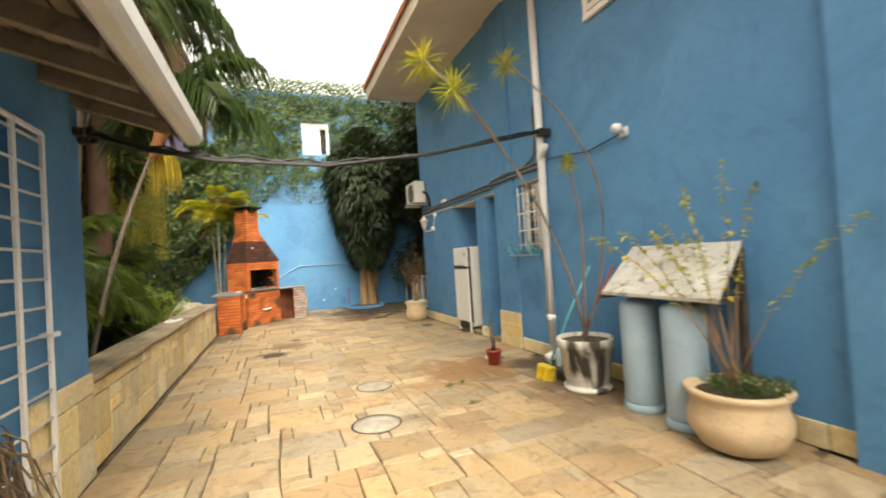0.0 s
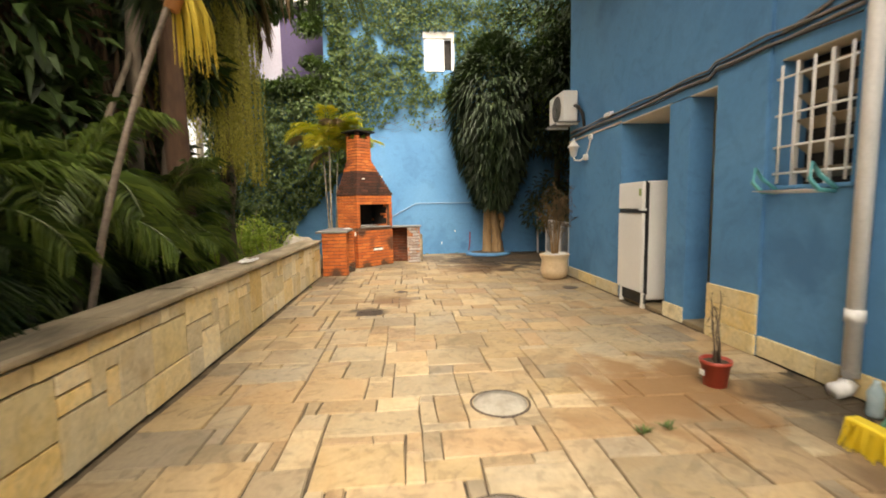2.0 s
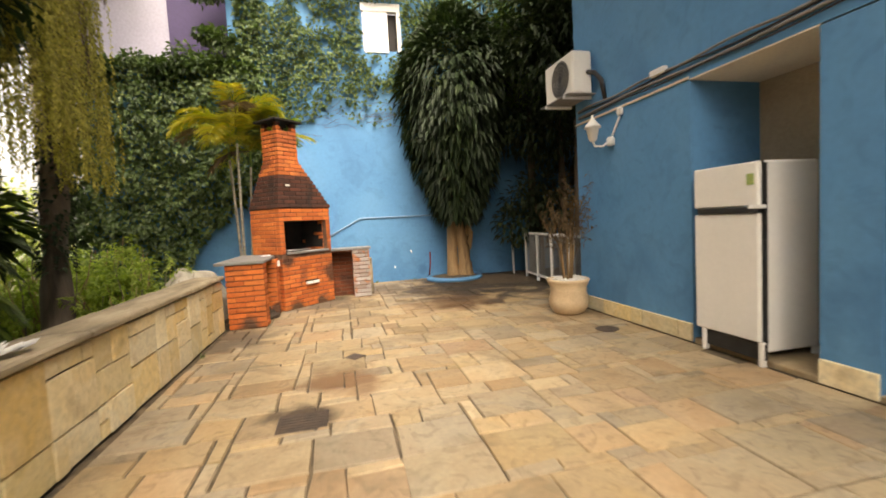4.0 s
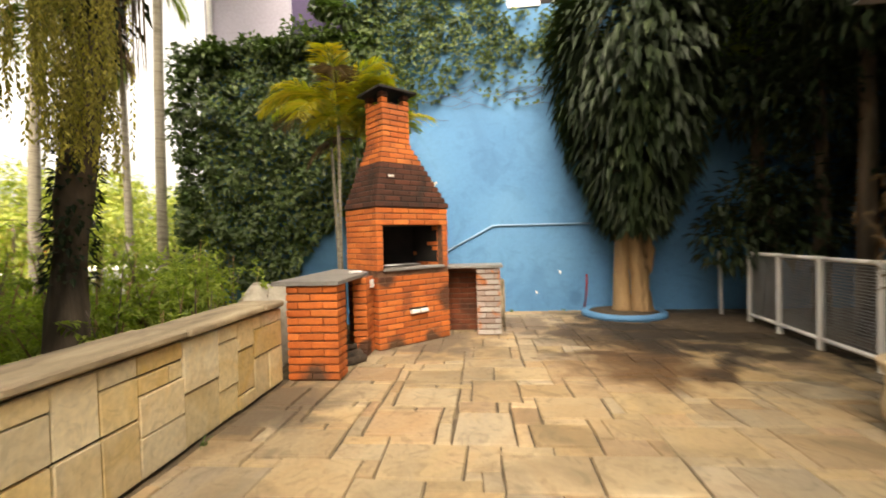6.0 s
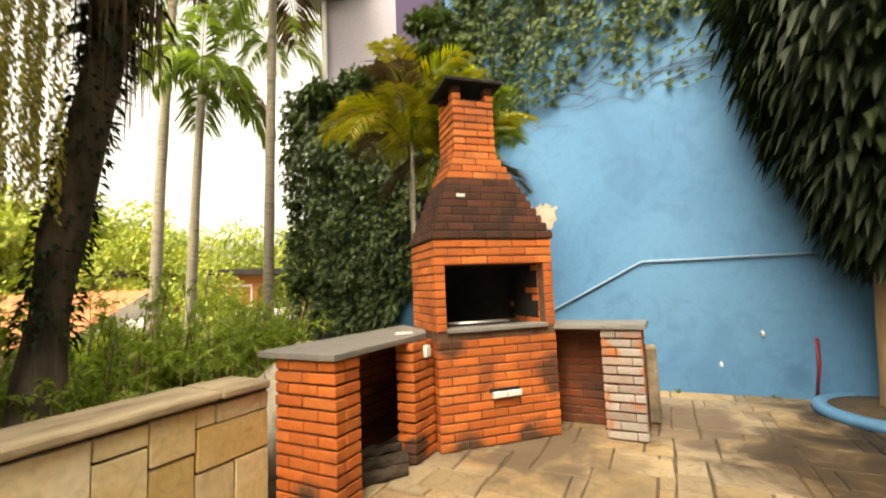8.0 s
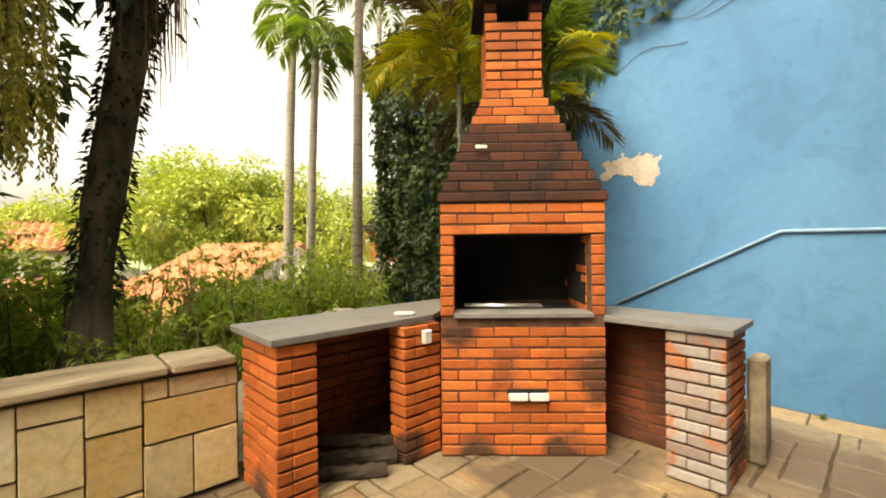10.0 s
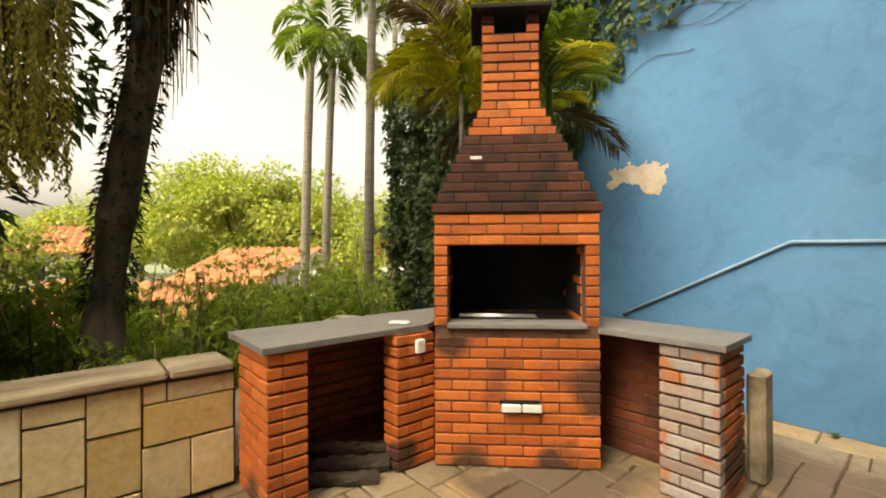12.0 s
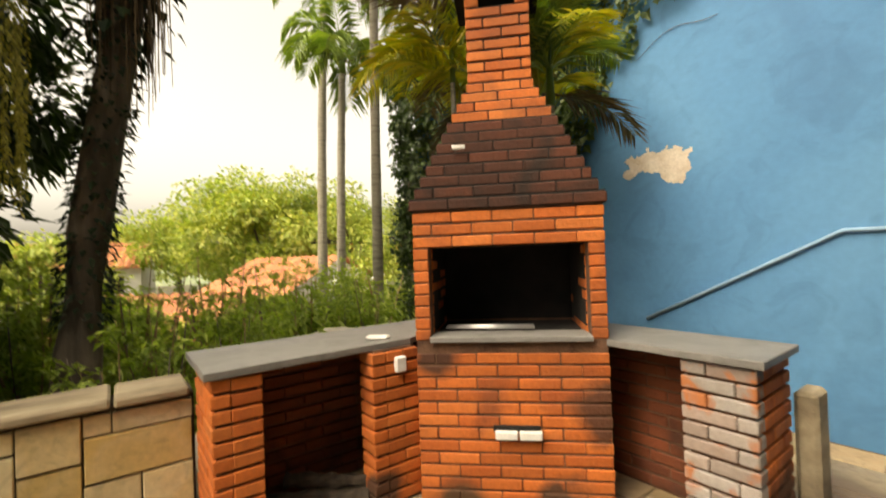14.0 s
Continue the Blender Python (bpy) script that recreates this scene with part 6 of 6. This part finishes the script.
# slender leafy shrubs close behind the wall
rg = random.Random(91)
for k, (x, y, h) in enumerate(((-1.05, 10.5, 2.0), (-1.35, 11.3, 2.3), (-0.95, 11.9, 2.0), (-2.0, 10.75, 2.4), (-2.1, 12.1, 2.5), (-2.7, 11.4, 2.6), (-3.0, 12.7, 2.5), (-2.4, 9.95, 2.3), (-3.4, 10.7, 2.7), (-1.7, 12.75, 2.3), (-3.3, 9.7, 2.6), (-4.2, 11.6, 2.8), (-4.4, 12.8, 2.6))):
    e = thing("garden_shrub", "slender leafy shrub behind the low wall", "shrub", (x, y, -1.15), group="garden shrubs")
    c = Cloud()
    for j in range(9):
        a = j * 2.4 + rg.uniform(-.4, .4)
        sp = rg.uniform(0.12, 0.55)
        top = Vector((sp * math.cos(a), sp * math.sin(a), h * rg.uniform(0.72, 1.05)))
        pts = [Vector((0.03 * math.cos(a), 0.03 * math.sin(a), 0)).lerp(top, t) + Vector((rg.uniform(-.04, .04), rg.uniform(-.04, .04), 0.12 * math.sin(3.1 * t))) for t in (0, 0.25, 0.5, 0.75, 1)]
        tube("stem", pts, [0.014, 0.012, 0.010, 0.007, 0.003], GREYSTEM if j % 2 else TANBARK, e, seg=5)
        for m_ in range(9):
            t = rg.uniform(0.3, 1)
            i = min(3, int(t * 4))
            p = pts[i].lerp(pts[i + 1], t * 4 - i)
            b_ = rg.uniform(0, 6.28)
            q = p + Vector((math.cos(b_), math.sin(b_), rg.uniform(0.1, 0.9))) * rg.uniform(0.12, 0.3)
            c.add(*tube_data([p, q], [0.003, 0.0015], 3))
            for n_ in range(13):
                c.leaf(p.lerp(q, rg.uniform(0.2, 1.05)), (rg.uniform(-1, 1), rg.uniform(-1, 1), rg.uniform(-.7, .5)), (rg.uniform(-.3, .3), rg.uniform(-.3, .3), 1), rg.uniform(0.05, 0.105), rg.uniform(0.025, 0.045), 0.2, 0.2)
    c.ob("foliage", L_SHRUB, e)
# large trees in the distance: direction, distance, bottom and top of the crown, half width
for s, (dx, dy, dist, zb, zt, w, n) in enumerate(((-0.962, 0.27, 31, 0.0, 8.2, 6.0, 11000), (-0.984, 0.175, 36, 0.5, 7.8, 6.0, 8000), (-0.935, 0.36, 28, 0.5, 7.2, 4.2, 7000), (-0.90, 0.44, 24, 0.0, 5.2, 2.6, 4000), (-1.0, 0.01, 46, 0.0, 5.0, 7.0, 5000),
                                    (-1.0, -0.09, 32, -1.5, 3.6, 4.5, 4000), (-0.85, 0.52, 34, 0.0, 6.6, 3.4, 3500), (-0.99, 0.10, 60, 0.0, 7.0, 9.0, 4000), (-0.95, -0.3, 30, -1.0, 5.0, 5.0, 3000), (-0.98, -0.19, 22, -2.0, 2.4, 3.0, 2600), (-0.87, 0.49, 17, -1.5, 2.8, 1.6, 2200), (-0.80, 0.60, 30, -1.0, 6.2, 4.2, 4500), (-0.74, 0.67, 34, -1.0, 6.5, 5.0, 4500), (-0.66, 0.75, 40, -1.0, 6.5, 6.0, 4500), (-0.955, 0.30, 15, -3.0, 0.2, 1.8, 2200), (-1.0, 0.06, 15, -3.0, 0.4, 1.8, 2200))):
    x, y = far_at(dx, dy, dist)
    e = thing("far_tree", "broad light green tree among the houses", "tree", (x, y, -7.0), group="far trees")
    rr = random.Random(100 + s)
    tube("trunk", [(0, 0, 0), (0.2, 0.1, 7 + zb), (0.0, 0.3, 7 + (zb + zt) / 2)], [0.4, 0.28, 0.12], BARK, e)
    c = Cloud()
    m_ = 18
    for j in range(m_):
        a, t = rr.uniform(0, 6.28), rr.random()
        rad = w * math.sqrt(max(0.05, 1 - (2 * t - 0.9) ** 2)) * rr.uniform(0.2, 0.85)
        q = Vector((rad * math.cos(a), rad * math.sin(a), 7 + zb + (zt - zb) * (0.08 + 0.8 * t)))
        if j < 6:
            tube("limb", [(0.1, 0.1, 7 + zb), q * 0.5 + Vector((0, 0, (7 + zb) * 0.5)), q], [0.15, 0.10, 0.04], BARK, e, seg=6)
        leaf_blob(c, n // m_, q, (w * 0.34, w * 0.34, (zt - zb) * 0.15), 0.03 * w + 0.18, 0.018 * w + 0.12, rr, hollow=0.25)
    c.ob("crown", L_FAR, e)
# hazy wooded ridge on the horizon
bm = bmesh.new()
bmesh.ops.create_grid(bm, x_segments=90, y_segments=8, size=1)
for v in bm.verts:
    u, w = v.co.x, v.co.y
    ang = radians(180 + 75 * u)
    d = 230 + 60 * w
    hgt = (w + 1) * 0.5 * (17 + 6 * noise.noise(Vector((u * 4, 0, 0))) + 2.5 * noise.noise(Vector((u * 25, w, 0))))
    v.co = Vector((d * math.cos(ang), 10 - d * math.sin(ang), -8 + hgt))
rdg = part("backdrop", bm, surf("hazy_ridge_green", [(0.16, 0.20, 0.11), (0.24, 0.27, 0.15)], 0.08, 1.2, 0.95, 0.3))
tagged(rdg, "distant wooded ridge", "backdrop", kind="structure")

# ---- paving slabs and facing stones, piece by piece ----
rs = random.Random(11)
NU, NV, CELL_P = 58, 173, 0.1015
PX, PY = -0.012, -3.0


def fill_paving(r):
    """Random right-angled pieces on a cell grid, large ones first, small ones in the gaps."""
    used = [[False] * NU for _ in range(NV)]
    out = []

    def put(i, j, a, b):
        for jj in range(j, j + b):
            for ii in range(i, i + a):
                used[jj][ii] = True
        out.append((i, j, a, b))

    for (a, b), tries in (((5, 4), 500), ((4, 5), 500), ((6, 3), 300), ((4, 3), 1600), ((3, 4), 1600), ((5, 3), 1200), ((3, 3), 2500), ((4, 2), 1800), ((2, 4), 1800), ((3, 2), 3500), ((2, 3), 3500)):
        for _ in range(tries):
            i, j = r.randint(0, NU - a), r.randint(0, NV - b)
            if not any(used[jj][ii] for jj in range(j, j + b) for ii in range(i, i + a)):
                put(i, j, a, b)
    for j in range(NV):
        for i in range(NU):
            if used[j][i]:
                continue
            a = b = 1
            while a < 3 and i + a < NU and not used[j][i + a]:
                a += 1
            while b < 3 and j + b < NV and not any(used[j + b][ii] for ii in range(i, i + a)):
                b += 1
            put(i, j, a, b)
    return out


def grid_point(i, j):
    """Corner of the paving grid, pushed about so that joints wander."""
    q = Vector((i * 0.37, j * 0.37, 2.0))
    return Vector((PX + i * CELL_P + 0.022 * noise.noise(q * 1.7), PY + j * CELL_P + 0.022 * noise.noise(q * 1.7 + Vector((9, 4, 0))), 0))


cloud = Cloud()
count = 0
SLAB_FACES = [(0, 1, 5, 4), (1, 2, 6, 5), (2, 3, 7, 6), (3, 0, 4, 7), (4, 5, 9, 8), (5, 6, 10, 9), (6, 7, 11, 10), (7, 4, 8, 11), (8, 9, 10, 11)]
for (i, j, a, b) in fill_paving(rs):
    P = [grid_point(i, j), grid_point(i + a, j), grid_point(i + a, j + b), grid_point(i, j + b)]
    mid = (P[0] + P[1] + P[2] + P[3]) / 4
    if mid.x > HX - 0.03 and mid.y < 10.1:
        continue
    if mid.y < 10.1:
        for p in P:
            p.x = min(p.x, HX - 0.03)
    if mid.y > BY - 0.05:
        continue
    worn = 0.0025 + 0.006 * max(0, noise.noise(mid * 0.7) + 0.25) + (0.003 if mid.x < 2.4 and mid.y > 7 else 0)
    vs = []
    dz = rs.uniform(-0.003, 0.003)
    tilt = (rs.uniform(-0.004, 0.004), rs.uniform(-0.004, 0.004))
    for inset, z in ((worn, -0.028), (worn + 0.001, -0.006), (worn + 0.007, 0.002)):
        for p in P:
            d = p - mid
            w = Vector((d.x - math.copysign(inset, d.x), d.y - math.copysign(inset, d.y), 0))
            vs.append((w.x, w.y, z + dz + w.x * tilt[0] + w.y * tilt[1]))
    for k in range(4):
        n_ = rs.uniform(-0.004, 0.004)
        for m_ in (k, k + 4, k + 8):
            vs[m_] = (vs[m_][0] + n_, vs[m_][1] - n_, vs[m_][2])
    if 3.4 < mid.y < 10.6 and 0.2 < mid.x < 4.2 and count < 300:
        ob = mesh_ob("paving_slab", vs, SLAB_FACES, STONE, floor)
        ob.matrix_basis = Matrix.Translation(mid)
        count += 1
    else:
        cloud.add([Vector(v) + mid for v in vs], SLAB_FACES)
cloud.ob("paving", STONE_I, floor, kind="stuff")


def face_stones(parent, y0, y1, z0, z1, x, cell, sizes, depth=0.03, flip=1):
    for (u0, v0, u1, v1) in ashlar(y1 - y0, z1 - z0, cell, sizes, rs):
        l, h = u1 - u0 - 0.010, v1 - v0 - 0.010
        me = brick_mesh(l, round(depth, 3), round(h, 2), WSTONE, "facing_stone", 0.005)
        ob = new("facing_stone", me)
        ob.parent = parent
        ob.matrix_basis = pose(x + flip * rs.uniform(-0.009, 0.006), y0 + (u0 + u1) / 2, z0 + v0 + 0.005, 0, 0, 90)


face_stones(low_wall, 3.73, 10.85, 0.01, 0.70, -0.06, 0.118, [(3, 1), (3, 2), (4, 2), (2, 2), (2, 1), (4, 2), (3, 3), (5, 2), (3, 2), (1, 1), (4, 3)])
face_stones(wall_annex, 2.84, 3.72, 0.01, 0.80, -0.018, 0.16, [(2, 1), (2, 2), (3, 2)])
face_stones(wall_house, 1.30, 5.48, 0.0, 0.19, HX - 0.012, 0.19, [(2, 1), (3, 1), (4, 1)], flip=-1)
face_stones(wall_house, 8.08, 10.1, 0.0, 0.19, HX - 0.012, 0.19, [(2, 1), (3, 1), (4, 1)], flip=-1)
face_stones(wall_house, 5.47, 6.12, 0.0, 0.56, HX - 0.05, 0.19, [(2, 1), (3, 1)], flip=-1)
face_stones(wall_house, 6.56, 6.93, 0.0, 0.19, HX - 0.012, 0.19, [(2, 1)], flip=-1)
y = 3.72
while y < 10.8:
    l = min(rs.uniform(0.7, 1.15), 10.84 - y)
    me = brick_mesh(l - 0.012, 0.38, 0.05, CAPSTONE, "cap_stone", 0.012)
    ob = new("cap_stone", me)
    ob.parent = low_wall
    ob.matrix_basis = pose(-0.19 + rs.uniform(-0.006, 0.006), y + l / 2, 0.717, 0, rs.uniform(-0.6, 0.6), 90 + rs.uniform(-0.4, 0.4))
    y += l
